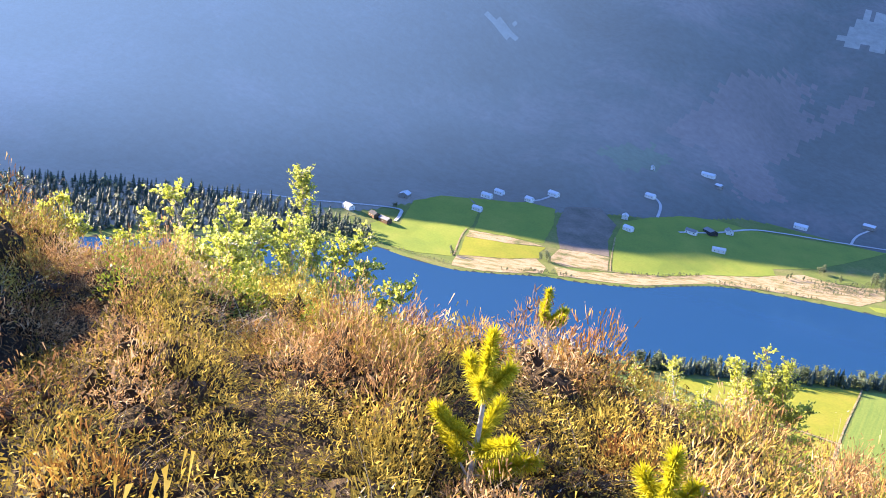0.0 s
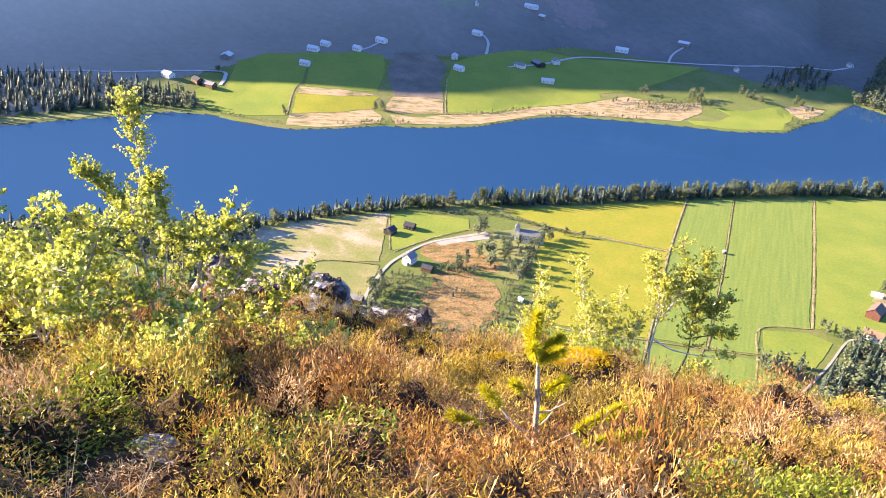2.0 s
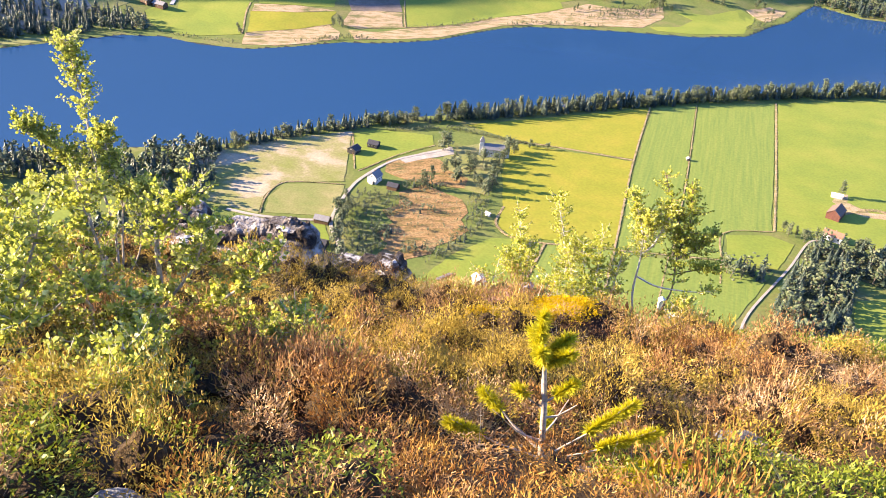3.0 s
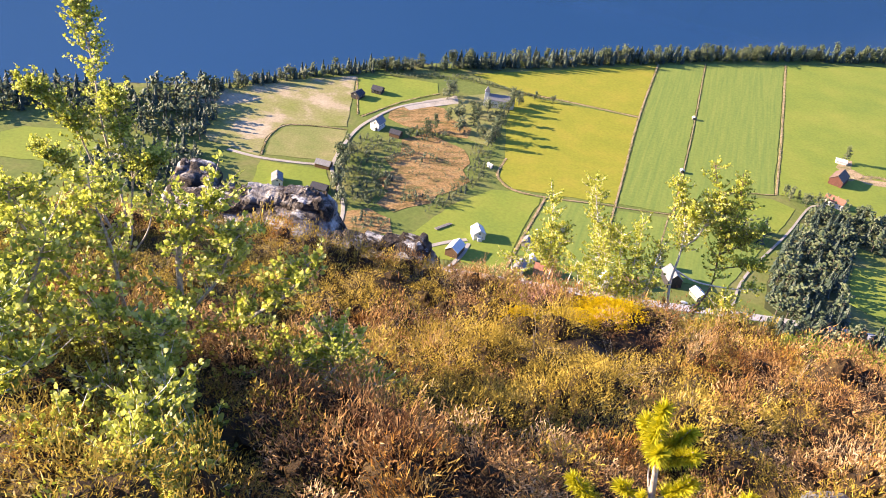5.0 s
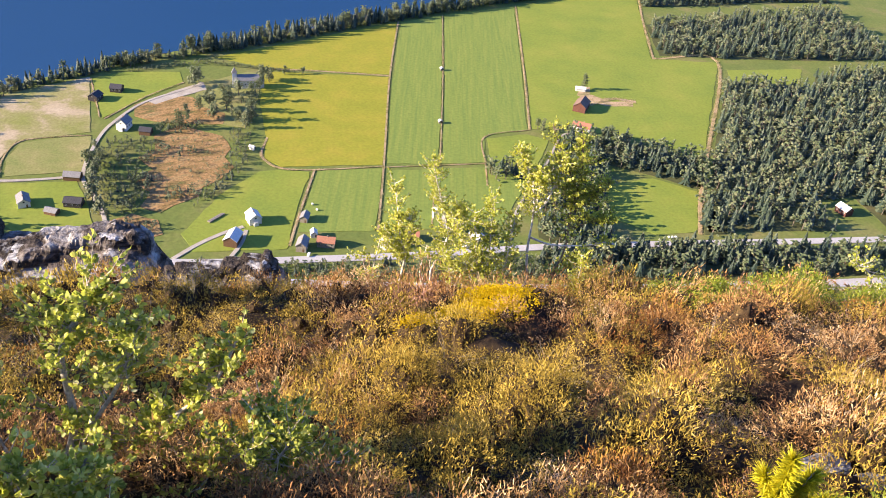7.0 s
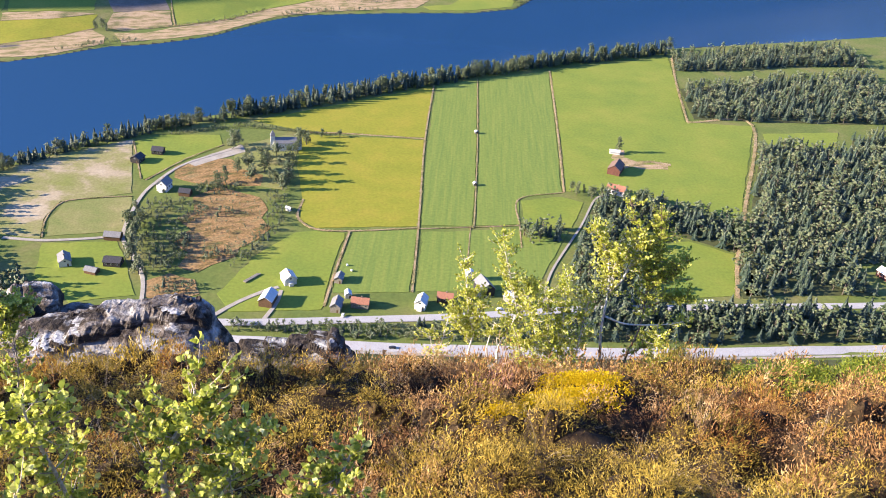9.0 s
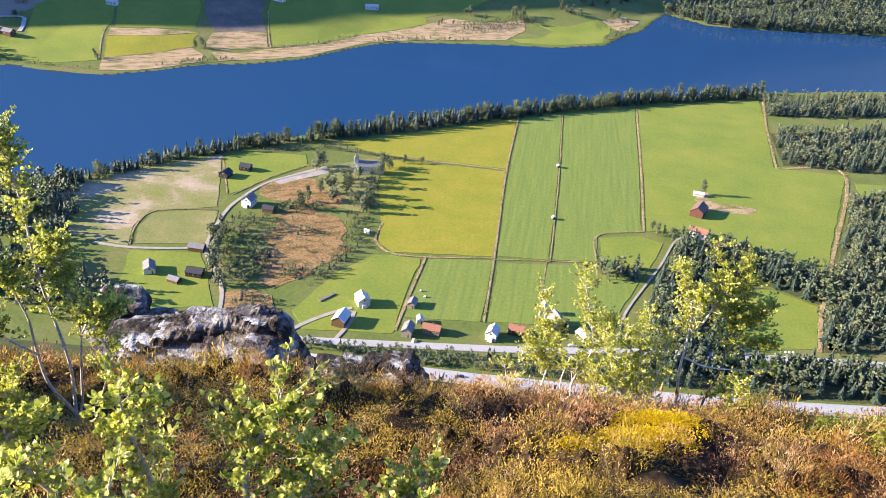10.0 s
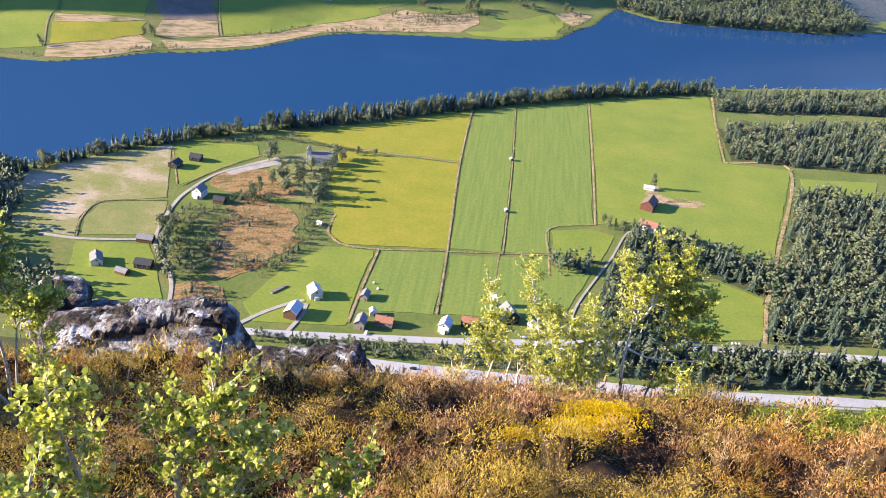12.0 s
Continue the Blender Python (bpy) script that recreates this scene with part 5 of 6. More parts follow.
moss_x, moss_y, rm = scatter([(-2.5, 8.5), (-0.6, 8.5), (-0.6, 10.4), (-2.1, 10.4)], 0.045, 5)
rim = moss_edge(moss_x, moss_y) + 0.25 * wave(moss_x, moss_y, 9.0, 0.4)
km = rim < 1
km &= rm.random(len(moss_x)) < np.clip(0.75 + 0.4 * wave(moss_x, moss_y, 6.0, 0.2), 0.55, 1)
moss_x, moss_y, rim = moss_x[km], moss_y[km], np.clip(rim[km], 0, 1)
n = len(moss_x)
v, f, m = strewn(MOSS_PROTOS, np.stack([rm.integers(0, 4, n), moss_x, moss_y, terrain(moss_x, moss_y) + 0.02 + 0.04 * (1 - rim), rm.uniform(0, 6.28, n), rm.uniform(0.8, 1.3, n), rm.uniform(0.8, 1.3, n), 0 * moss_x, 0 * moss_x], 1))
tagged(new("moss", mesh_from("moss", v, f, [MOSS], m)), "cushion of bright yellow moss in the heather", "moss", kind="stuff")

# ---- rocks ----
m, tree, b = material("lichen_rock", 0.85)
big = noise_node(tree, 0.9, 9, stretch=(0.8, 1.2, 3.4), rough=0.66)
fine_n = noise_node(tree, 0.05, 8)
lich = noise_node(tree, 0.75, 9, stretch=(0.8, 1.3, 1.6), rough=0.68)
r1 = ramp_node(tree, [(0.43, (0.022, 0.017, 0.015)), (0.48, (0.06, 0.046, 0.037)), (0.525, (0.15, 0.13, 0.12)), (0.6, (0.33, 0.325, 0.325))])
tree.links.new(big.outputs[0], r1.inputs[0])
r2 = ramp_node(tree, [(0.72, (0, 0, 0)), (0.80, (1, 1, 1))])
geo = tree.nodes.new("ShaderNodeNewGeometry")
axis = tree.nodes.new("ShaderNodeSeparateXYZ")
tree.links.new(geo.outputs["Normal"], axis.inputs[0])
upward = tree.nodes.new("ShaderNodeMath")
upward.operation = "MULTIPLY_ADD"
upward.inputs[1].default_value = 0.22
tree.links.new(axis.outputs["Z"], upward.inputs[0])
tree.links.new(lich.outputs[0], upward.inputs[2])
tree.links.new(upward.outputs[0], r2.inputs[0])
r3 = ramp_node(tree, [(0.3, (0.5, 0.5, 0.5)), (0.7, (1.5, 1.5, 1.5))])
tree.links.new(fine_n.outputs[0], r3.inputs[0])
col = mix_node(tree, r1.outputs[0], (0.50, 0.495, 0.49), r2.outputs[0])
tree.links.new(mix_node(tree, col, r3.outputs[0], 0.7, "MULTIPLY"), b.inputs["Base Color"])
bump_node(tree, b, mix_node(tree, fine_n.outputs[0], big.outputs[0], 0.5), 1.0, 0.12)
ROCK = m


PALE_ROCK = mottled("pale_stone", [(0.3, (0.10, 0.10, 0.105)), (0.5, (0.18, 0.18, 0.18)), (0.7, (0.30, 0.295, 0.29))], 0.12, 0.02, 0.85, 0.02, 0.5)


def rock(name, at, size, turn, label, seed, cuts=(), rough=0.13, mat=None):
    """A weathered rock: a rounded block with broken faces (cuts: normal, distance), split along its bedding."""
    bm = bmesh.new()
    bmesh.ops.create_icosphere(bm, subdivisions=5, radius=1.15)
    off = Vector((seed * 3.1, seed * 1.7, seed))
    planes = [(Vector(n).normalized(), d) for n, d in cuts]
    for v in bm.verts:
        p = v.co.copy()
        p *= 1 + noise.fractal(p * 1.1 + off, 0.9, 2.1, 4) * rough
        for n, d in planes:
            over = p.dot(n) - d - 0.05 * noise.noise(p * 2.3 + off)
            if over > 0:
                p -= n * over * 0.93
        bed = noise.noise(Vector((p.x * 1.2, p.y * 1.2, p.z * 6 + 1.6 * p.x)) + off)
        crack = abs(noise.noise(Vector((p.x * 1.1 + 0.6 * p.z, p.y * 1.1, 0.4 * p.z)) + off * 2))
        p += v.co.normalized() * (0.085 * bed + 0.022 * noise.fractal(p * 7 + off, 0.8, 2.2, 4) - 0.12 * max(0, 1 - crack * 14))
        v.co = Vector((p.x * size[0], p.y * size[1], p.z * size[2]))
    for f in bm.faces:
        f.smooth = True
    ob = part(name, bm, mat or ROCK)
    ob.matrix_basis = pose(*at, 0, 0, turn)
    return tagged(ob, label, "rock")


BLOCK = [((0.05, -0.2, 1), 0.5), ((1, -0.15, 0.25), 0.78), ((-0.55, -0.75, 0.75), 0.6), ((0.35, -1, 0.35), 0.62), ((-1, 0.1, 0.5), 0.72)]
SLAB = [((0.1, -0.15, 1), 0.5), ((0.3, -1, 0.4), 0.7)]


def ledge_rock(name, at, half, top, turn, label, seed, crest=0.0, step=0.16):
    """A long bedded block: a pale upper slab broken off along a slanting edge, a lower tier in front, steep ends.
    half: half length and half depth; top: heights along its length; crest: how far its back rises."""
    bm = bmesh.new()
    nu, nv = 110, 60
    off = Vector((seed * 2.7, seed * 1.3, seed))
    us, ts = [a for a, _ in top], [b for _, b in top]
    grid = []
    for i in range(nu + 1):
        u = -1 + 2 * i / nu
        row = []
        for k in range(nv + 1):
            v = -1 + 2 * k / nv
            p = Vector((u * half[0], v * half[1], 0))
            wob = noise.fractal(p * 2.2 + off, 0.9, 2.1, 4)
            z = float(np.interp(u + 0.03 * wob, us, ts)) + crest * v
            # the broken front edge of the upper slab runs slanting along the block
            edge = -0.15 + 0.42 * math.sin(2.1 * u + 0.6 * seed) + 0.16 * wob
            drop = min(1.0, max(0.0, (edge - v) / 0.09))
            z -= step * drop * (1 - 0.55 * max(0.0, u)) + 0.06 * max(0.0, edge - v)
            low = -0.72 + 0.10 * wob
            z -= 0.9 * max(0.0, low - v) ** 0.8
            z -= 0.7 * max(0.0, v - 0.7 - 0.1 * wob)
            bed = noise.noise(Vector((p.x * 0.8, p.y * 1.2, z * 9 + p.x * 1.1)) + off)
            z += 0.028 * (round(bed * 2.5) / 2.5 * 0.7 + 0.3 * bed) + 0.012 * wob + 0.008 * noise.fractal(p * 9 + off, 0.8, 2.2, 4)
            crack = abs(noise.noise(Vector((p.x * 1.5 - 1.2 * p.y, p.y * 2.6 + 0.5 * p.x, 0.3)) + off * 2))
            z -= 0.05 * max(0, 1 - crack * 22)
            # bedding: tilted steps with sharp lips
            q = (z + 0.16 * p.x - 0.1 * p.y + 0.03 * wob) / 0.085
            n = math.floor(q)
            z += 0.085 * 0.75 * (n + min(1.0, max(0.0, (q - n - 0.55) / 0.2)) - q + 0.35)
            push = 0.05 * noise.noise(Vector((p.x * 2, p.y * 2, z * 5)) + off)
            row.append(bm.verts.new((p.x + push, p.y + push - 0.1 * drop * (1 - drop), z)))
        grid.append(row)
    for i in range(nu):
        for k in range(nv):
            bm.faces.new((grid[i][k], grid[i + 1][k], grid[i + 1][k + 1], grid[i][k + 1]))
    rim = [r[0] for r in grid] + grid[-1][1:] + [r[-1] for r in grid[-2::-1]] + grid[0][-2:0:-1]
    foot = [bm.verts.new((v.co.x * 1.02, v.co.y * 1.02, -0.5)) for v in rim]
    for k in range(len(rim)):
        q = (k + 1) % len(rim)
        bm.faces.new((rim[q], rim[k], foot[k], foot[q]))
    bm.faces.new(foot)
    ob = part(name, bm, ROCK)
    ob.matrix_basis = pose(*at, 0, 0, turn)
    return tagged(ob, label, "rock")


ledge_rock("boulder", (-5.66, 12.72, 312.89), (1.29, 0.62), [(-1, 0.40), (-0.8, 0.55), (-0.52, 0.68), (-0.24, 0.79), (0.02, 0.88), (0.45, 0.98), (0.66, 0.97), (0.76, 0.84), (0.9, 0.5), (1, 0.1)], -3, "long bedded grey boulder with white lichen in the heather", 1.0, 0.05, 0.17)
ledge_rock("flat_rock", (-3.58, 11.42, 313.95), (0.72, 0.34), [(-1, 0.22), (-0.6, 0.31), (-0.1, 0.37), (0.25, 0.47), (0.55, 0.52), (0.72, 0.45), (0.9, 0.24), (1, -0.05)], -5, "low bedded rock ledge with pale lichen among heather", 3.1, 0.06, 0.10)
rock("boulder", (-7.08, 13.9, 313.0), (0.46, 0.4, 0.46), 20, "dark blue-grey boulder behind a willow", 5.2, BLOCK)
rock("flat_rock", (-6.5, 13.9, 312.95), (0.34, 0.25, 0.2), 0, "low grey rock beside a boulder", 4.6, SLAB)
rock("flat_stone", (-0.1, 6.42, 316.79), (0.14, 0.08, 0.03), 8, "flat pale stone lying in the heather", 6.4, SLAB, mat=PALE_ROCK)
rock("flat_stone", (0.09, 6.28, 316.83), (0.12, 0.055, 0.03), -6, "thin pale stone slab lying in the heather", 9.1, SLAB, mat=PALE_ROCK)
rock("flat_stone", (-2.55, 4.06, float(terrain(-2.55, 4.06)) + 0.015), (0.15, 0.07, 0.045), -30, "flat pale grey stone under a willow", 7.7, SLAB, mat=PALE_ROCK)
rock("pale_stone", (-0.95, 12.7, 313.0), (0.3, 0.25, 0.25), 0, "pale stone among small birches", 8.8, mat=PALE_ROCK)

# ---- small trees and bushes ----


def leaf(p, d, size, r2):
    """A slightly folded ovate leaf from p towards d."""
    d = d.normalized()
    s = d.cross(Vector((r2.uniform(-1, 1), r2.uniform(-1, 1), r2.uniform(-0.2, 1)))).normalized()
    up = d.cross(s)
    w = size * 0.36
    a, b, fold = p + d * size * 0.3, p + d * size * 0.68, up * w * 0.35
    return [p, a + s * w + fold, b + s * w * 0.8 + fold, p + d * size - up * w * 0.3, b - s * w * 0.8 + fold, a - s * w + fold]


def bush(name, label, category, base, stems, leaf_size, leaf_mat, bark, twigs, leaves, seed, thick=0.014, bare=0.3):
    """A bush or sapling: bent stems, twigs on their upper parts, single leaves on the twigs. stems: (points, thickness, share of twigs, start of the twigs)."""
    r2 = random.Random(seed)
    ob = thing(name, label, category, base)
    for line, scale, share, *start in stems:
        low = start[0] if start else bare
        pts = rounded(line, 5)
        sway, phase = r2.uniform(0.4, 0.7), r2.uniform(0, 6)
        pts = [p + Vector((math.sin(sway * k + phase), math.cos(0.8 * sway * k + phase), 0)) * 0.004 * min(k, 4) for k, p in enumerate(pts)]
        n = len(pts)
        radii = [thick * scale * (1 - 0.8 * k / (n - 1)) + 0.0015 for k in range(n)]
        wood = [(*tube(pts, radii, 6), 0)]
        lv, lf = [], []
        for _ in range(int(twigs * share)):
            t = low + (1 - low) * r2.random() ** 0.8
            k = min(int(t * (n - 1)), n - 2)
            p = pts[k].lerp(pts[k + 1], r2.random())
            a = r2.uniform(0, 6.283)
            ln = r2.uniform(0.10, 0.34) * (1.25 - 0.6 * t) * (0.7 + 0.3 * scale)
            d = Vector((math.cos(a), math.sin(a), r2.uniform(0.1, 1.2))).normalized()
            q = p + d * ln * 0.6 + Vector((0, 0, -0.02))
            e = q + (d + Vector((0, 0, 0.4))).normalized() * ln * 0.4
            wood.append((*tube([p, q, e], [0.0035, 0.0025, 0.001], 3), 0))
            for _ in range(leaves):
                u = r2.uniform(0.2, 1.0)
                c = p.lerp(q, u / 0.6) if u < 0.6 else q.lerp(e, (u - 0.6) / 0.4)
                way = d * 0.5 + Vector((r2.uniform(-1, 1), r2.uniform(-1, 1), r2.uniform(-0.5, 0.9)))
                o = len(lv)
                lv += leaf(c + way.normalized() * 0.008, way, leaf_size * r2.uniform(0.6, 1.25), r2)
                lf += [(o, o + 1, o + 5), (o + 1, o + 2, o + 4), (o + 1, o + 4, o + 5), (o + 2, o + 3, o + 4)]
        st = new("stem", mesh_from("stem", *wood[0][:2], [bark], None, True))
        st.parent = ob
        v, f, _ = joined(wood[1:])
        tw = new("brushwood", mesh_from("brushwood", v, f, [bark], None, True))
        tw.parent = st
        tagged(tw, kind="stuff")
        if lv:
            fo = new("foliage", mesh_from("foliage", [tuple(p) for p in lv], lf, [leaf_mat]))
            fo.parent = st
    return ob


bush("willow_bush", "green willow bush with pale twigs in the heather", "bush", (-3.75, 6.5, 316.5), [
    ([(0, 0, 0.00), (-0.02, 0.05, 0.27), (0.02, 0.12, 0.53), (0.02, 0.2, 0.84), (0.08, 0.25, 1.0), (0.12, 0.3, 1.12)], 1.5, 0.9),
    ([(0, 0, 0.04), (0.15, 0.05, 0.28), (0.38, 0.1, 0.46), (0.62, 0.1, 0.68), (0.74, 0.15, 0.92)], 0.9, 1.1),
    ([(0, 0, 0.02), (-0.25, 0.0, 0.22), (-0.6, 0.05, 0.5), (-0.85, 0.1, 0.8), (-0.95, 0.15, 1.02)], 1.0, 1.2),
    ([(0, 0, 0.02), (0.25, -0.1, 0.16), (0.55, -0.15, 0.36), (0.85, -0.1, 0.56)], 0.8, 0.9),
    ([(0, 0, 0.02), (-0.3, -0.2, 0.14), (-0.7, -0.3, 0.34), (-1.05, -0.35, 0.58)], 0.8, 1.0),
    ([(0, 0, 0.08), (0.08, 0.1, 0.42), (0.25, 0.2, 0.72), (0.36, 0.25, 1.0)], 0.8, 0.8),
    ([(-0.1, 0, 0.08), (-0.3, 0.1, 0.44), (-0.42, 0.15, 0.82), (-0.48, 0.2, 1.18)], 0.8, 1.0),
    ([(0.05, 0, 0.05), (0.1, -0.3, 0.36), (0.2, -0.45, 0.62), (0.25, -0.5, 0.9)], 0.7, 1.0),
    ([(-0.05, 0, 0.05), (-0.25, -0.25, 0.36), (-0.5, -0.4, 0.64), (-0.6, -0.45, 0.92)], 0.7, 1.0),
], 0.032, WILLOW_LEAF, WILLOW_BARK, 60, 22, 21, 0.017, 0.28)
bush("willow_bush", "spreading willow bush with crooked pale stems", "bush", (-4.25, 5.8, 317.0), [
    ([(0, 0, 0), (0.05, 0, 0.3), (0.0, 0.03, 0.6), (-0.06, 0.05, 1.0)], 1.4, 1.1, 0.3), ([(0, 0, 0.1), (0.2, 0.02, 0.22), (0.42, 0.03, 0.42), (0.6, 0.03, 0.5)], 0.8, 0.9),
    ([(0, 0, 0.05), (-0.3, 0, 0.4), (-0.5, 0, 0.75), (-0.6, 0.02, 1.0)], 0.9, 1.0), ([(0, 0, 0.1), (0.05, -0.2, 0.4), (0.02, -0.35, 0.7)], 0.8, 0.9), ([(0, 0, 0.1), (0.16, 0.1, 0.5), (0.22, 0.15, 0.85)], 0.8, 0.9)], 0.032, WILLOW_LEAF, WILLOW_BARK, 36, 17, 22, 0.016, 0.3)
for x, y, h, seed in ((-3.35, 5.55, 0.42, 81), (-4.0, 5.35, 0.5, 82), (-3.15, 4.95, 0.3, 83), (-4.5, 5.9, 0.6, 84), (-2.85, 6.55, 0.32, 85)):
    bush("willow_shoots", "low yellow-green willow shoots among the heather", "bush", (x, y, float(terrain(x, y))), [
        ([(0, 0, -0.02), (0.04, 0, 0.4 * h), (0.08, 0, 0.8 * h), (0.1, 0, h)], 0.7, 0.8), ([(0, 0, -0.02), (-0.15, 0.03, 0.35 * h), (-0.28, 0.05, 0.7 * h)], 0.6, 0.8),
        ([(0, 0, -0.02), (0.18, -0.04, 0.3 * h), (0.32, -0.06, 0.6 * h)], 0.6, 0.8), ([(0, 0, -0.02), (0.0, 0.15, 0.4 * h), (-0.04, 0.25, 0.75 * h)], 0.6, 0.7)], 0.03, WILLOW_LEAF, BIRCH_BARK, 40, 20, seed, 0.01, 0.1)
bush("willow_tree", "crooked young willow with bare curved stems", "tree", (-5.95, 9.95, 314.5), [
    ([(0, 0, 0), (-0.06, 0.08, 0.45), (-0.2, 0.22, 1.0), (-0.4, 0.4, 1.6), (-0.6, 0.58, 2.2), (-0.68, 0.65, 2.55)], 1.1, 2.3, 0.42),
    ([(0, 0, 0.15), (-0.2, 0.03, 0.45), (-0.34, 0.06, 0.8), (-0.36, 0.1, 1.15), (-0.62, 0.1, 1.55), (-0.98, 0.08, 1.8)], 1.0, 2.2, 0.66),
    ([(0, 0, 0.12), (0.06, 0.05, 0.5), (0.05, 0.1, 0.95), (-0.05, 0.15, 1.4), (-0.1, 0.2, 1.85)], 0.9, 1.7, 0.5),
    ([(0.03, 0, 0.05), (0.2, 0.0, 0.4), (0.3, 0.05, 0.85), (0.26, 0.1, 1.3)], 0.7, 0.9, 0.5),
    ([(-0.3, 0.05, 0.75), (-0.62, 0.05, 0.95), (-0.95, 0.1, 1.12)], 0.6, 1.1, 0.35),
    ([(0.05, 0.1, 0.95), (0.2, 0.12, 1.15), (0.38, 0.15, 1.25)], 0.5, 0.9, 0.3),
], 0.034, WILLOW_LEAF, WILLOW_BARK, 66, 19, 33, 0.015, 0.5)
bush("willow_bush", "sunlit low willow bush on the hill edge", "bush", (-6.6, 7.6, float(terrain(-6.6, 7.6))), [
    ([(0, 0, 0), (0.05, 0, 0.2), (0.1, 0, 0.4), (0.15, 0, 0.55)], 0.8, 0.6), ([(0, 0, 0), (-0.35, 0, 0.2), (-0.6, 0, 0.35)], 0.8, 0.7),
    ([(0, 0, 0), (0.4, 0, 0.15), (0.7, 0, 0.3)], 0.8, 0.7)], 0.036, WILLOW_LEAF, BIRCH_BARK, 46, 15, 45, 0.014, 0.2)
for x, y, h, thin, seed in ((-10.5, 10.0, 1.15, 1.0, 46), (-8.8, 10.0, 1.45, 0.45, 47), (-8.3, 10.1, 1.2, 0.5, 48), (-11.7, 10.0, 0.9, 1.0, 49), (-9.7, 10.4, 1.0, 0.8, 50)):
    bush("willow_bush", "sunlit yellow-green willow bush on the hill edge", "bush", (x, y, float(terrain(x, y))), [
        ([(0, 0, 0), (0.02, 0, 0.35 * h), (0.04, 0, 0.7 * h), (0.05, 0, h)], 1.0, 0.9), ([(0, 0, 0), (-0.2 * thin, 0, 0.4 * h), (-0.35 * thin, 0, 0.8 * h)], 0.9, 0.9 * thin),
        ([(0, 0, 0), (0.2 * thin, 0, 0.35 * h), (0.38 * thin, 0, 0.75 * h)], 0.9, 0.9 * thin)], 0.05, BIRCH_LEAF, BIRCH_BARK, 46, 13, seed, 0.012, 0.25)
for x, y, h, seed in ((-9.4, 9.3, 0.5, 91), (-8.7, 9.2, 0.55, 92), (-8.0, 9.2, 0.6, 93), (-7.3, 9.1, 0.6, 94), (-6.7, 8.9, 0.55, 95), (-6.3, 9.4, 0.5, 96), (-7.8, 9.9, 0.6, 97), (-7.0, 9.9, 0.65, 98)):
    bush("willow_shoots", "low bright yellow-green willow shoots on the hill edge", "bush", (x, y, float(terrain(x, y))), [
        ([(0, 0, 0), (0.05, 0, 0.4 * h), (0.08, 0, h)], 0.7, 0.8), ([(0, 0, 0), (-0.2, 0.03, 0.4 * h), (-0.4, 0.05, 0.8 * h)], 0.6, 0.9),
        ([(0, 0, 0), (0.2, -0.04, 0.4 * h), (0.42, -0.06, 0.75 * h)], 0.6, 0.9), ([(0, 0, 0), (0.0, 0.2, 0.4 * h), (-0.05, 0.3, 0.85 * h)], 0.6, 0.8)], 0.04, BIRCH_LEAF, BIRCH_BARK, 40, 15, seed, 0.009, 0.1)
bush("birch_sapling", "slender pale-stemmed birch sapling", "tree", (-1.63, 12.1, 313.42), [
    ([(0, 0, 0), (0, 0, 0.28), (0.007, 0, 0.55), (0.038, 0.02, 0.78), (-0.051, 0.06, 1.08), (-0.147, 0.1, 1.66)], 0.9, 1.3, 0.42),
    ([(0.021, 0.02, 0.75), (0.069, 0.02, 1), (0.07, 0.02, 1.3)], 0.5, 0.5), ([(0.001, 0.02, 0.6), (-0.132, 0, 0.85), (-0.224, 0, 1.1)], 0.5, 0.45)], 0.031, BIRCH_LEAF, BIRCH_BARK, 84, 15, 51, 0.015, 0.3)
bush("birch_sapling", "slender pale-stemmed birch sapling", "tree", (-1.22, 12.4, 313.25), [
    ([(0, 0, 0), (0.007, 0, 0.4), (0.038, 0, 0.62), (0.172, 0.02, 0.98), (0.05, 0.08, 1.38), (-0.074, 0.12, 1.95)], 0.9, 1.5, 0.42), ([(-0.04, 0, 0.02), (-0.12, 0, 0.45), (-0.092, 0, 0.85)], 0.6, 0.2, 0.7),
    ([(0.155, 0.02, 0.95), (0.263, 0, 1.2), (0.314, 0, 1.42)], 0.5, 0.7), ([(0.02, 0, 0.05), (-0.026, 0, 0.5), (-0.032, 0, 0.7)], 0.5, 0.1, 0.8)], 0.031, BIRCH_LEAF, BIRCH_BARK, 92, 15, 52, 0.016, 0.3)
bush("birch_sapling", "leaning white-stemmed birch with a broad yellow-green crown", "tree", (-0.33, 11.8, 313.67), [
    ([(0.12, 0, 0), (0.135, 0, 0.37), (0.105, 0, 0.8), (0.085, 0.02, 1.2), (0.06, 0.04, 1.6), (-0.154, 0.1, 2.02)], 0.9, 1.4, 0.6), ([(0.113, 0.02, 1.28), (0.244, 0, 1.5), (0.308, 0.02, 1.78), (0.305, 0.05, 1.95)], 0.7, 1.1, 0.2),
    ([(0.13, 0.02, 1.3), (0.111, 0, 1.6), (0.098, 0, 1.85)], 0.6, 0.8, 0.2), ([(0.11, 0, 0.96), (0.4, -0.02, 0.87), (0.72, -0.02, 0.87), (1.05, 0, 0.93)], 0.55, 0.2, 0.75)], 0.031, BIRCH_LEAF, BIRCH_BARK, 72, 15, 53, 0.02, 0.3)
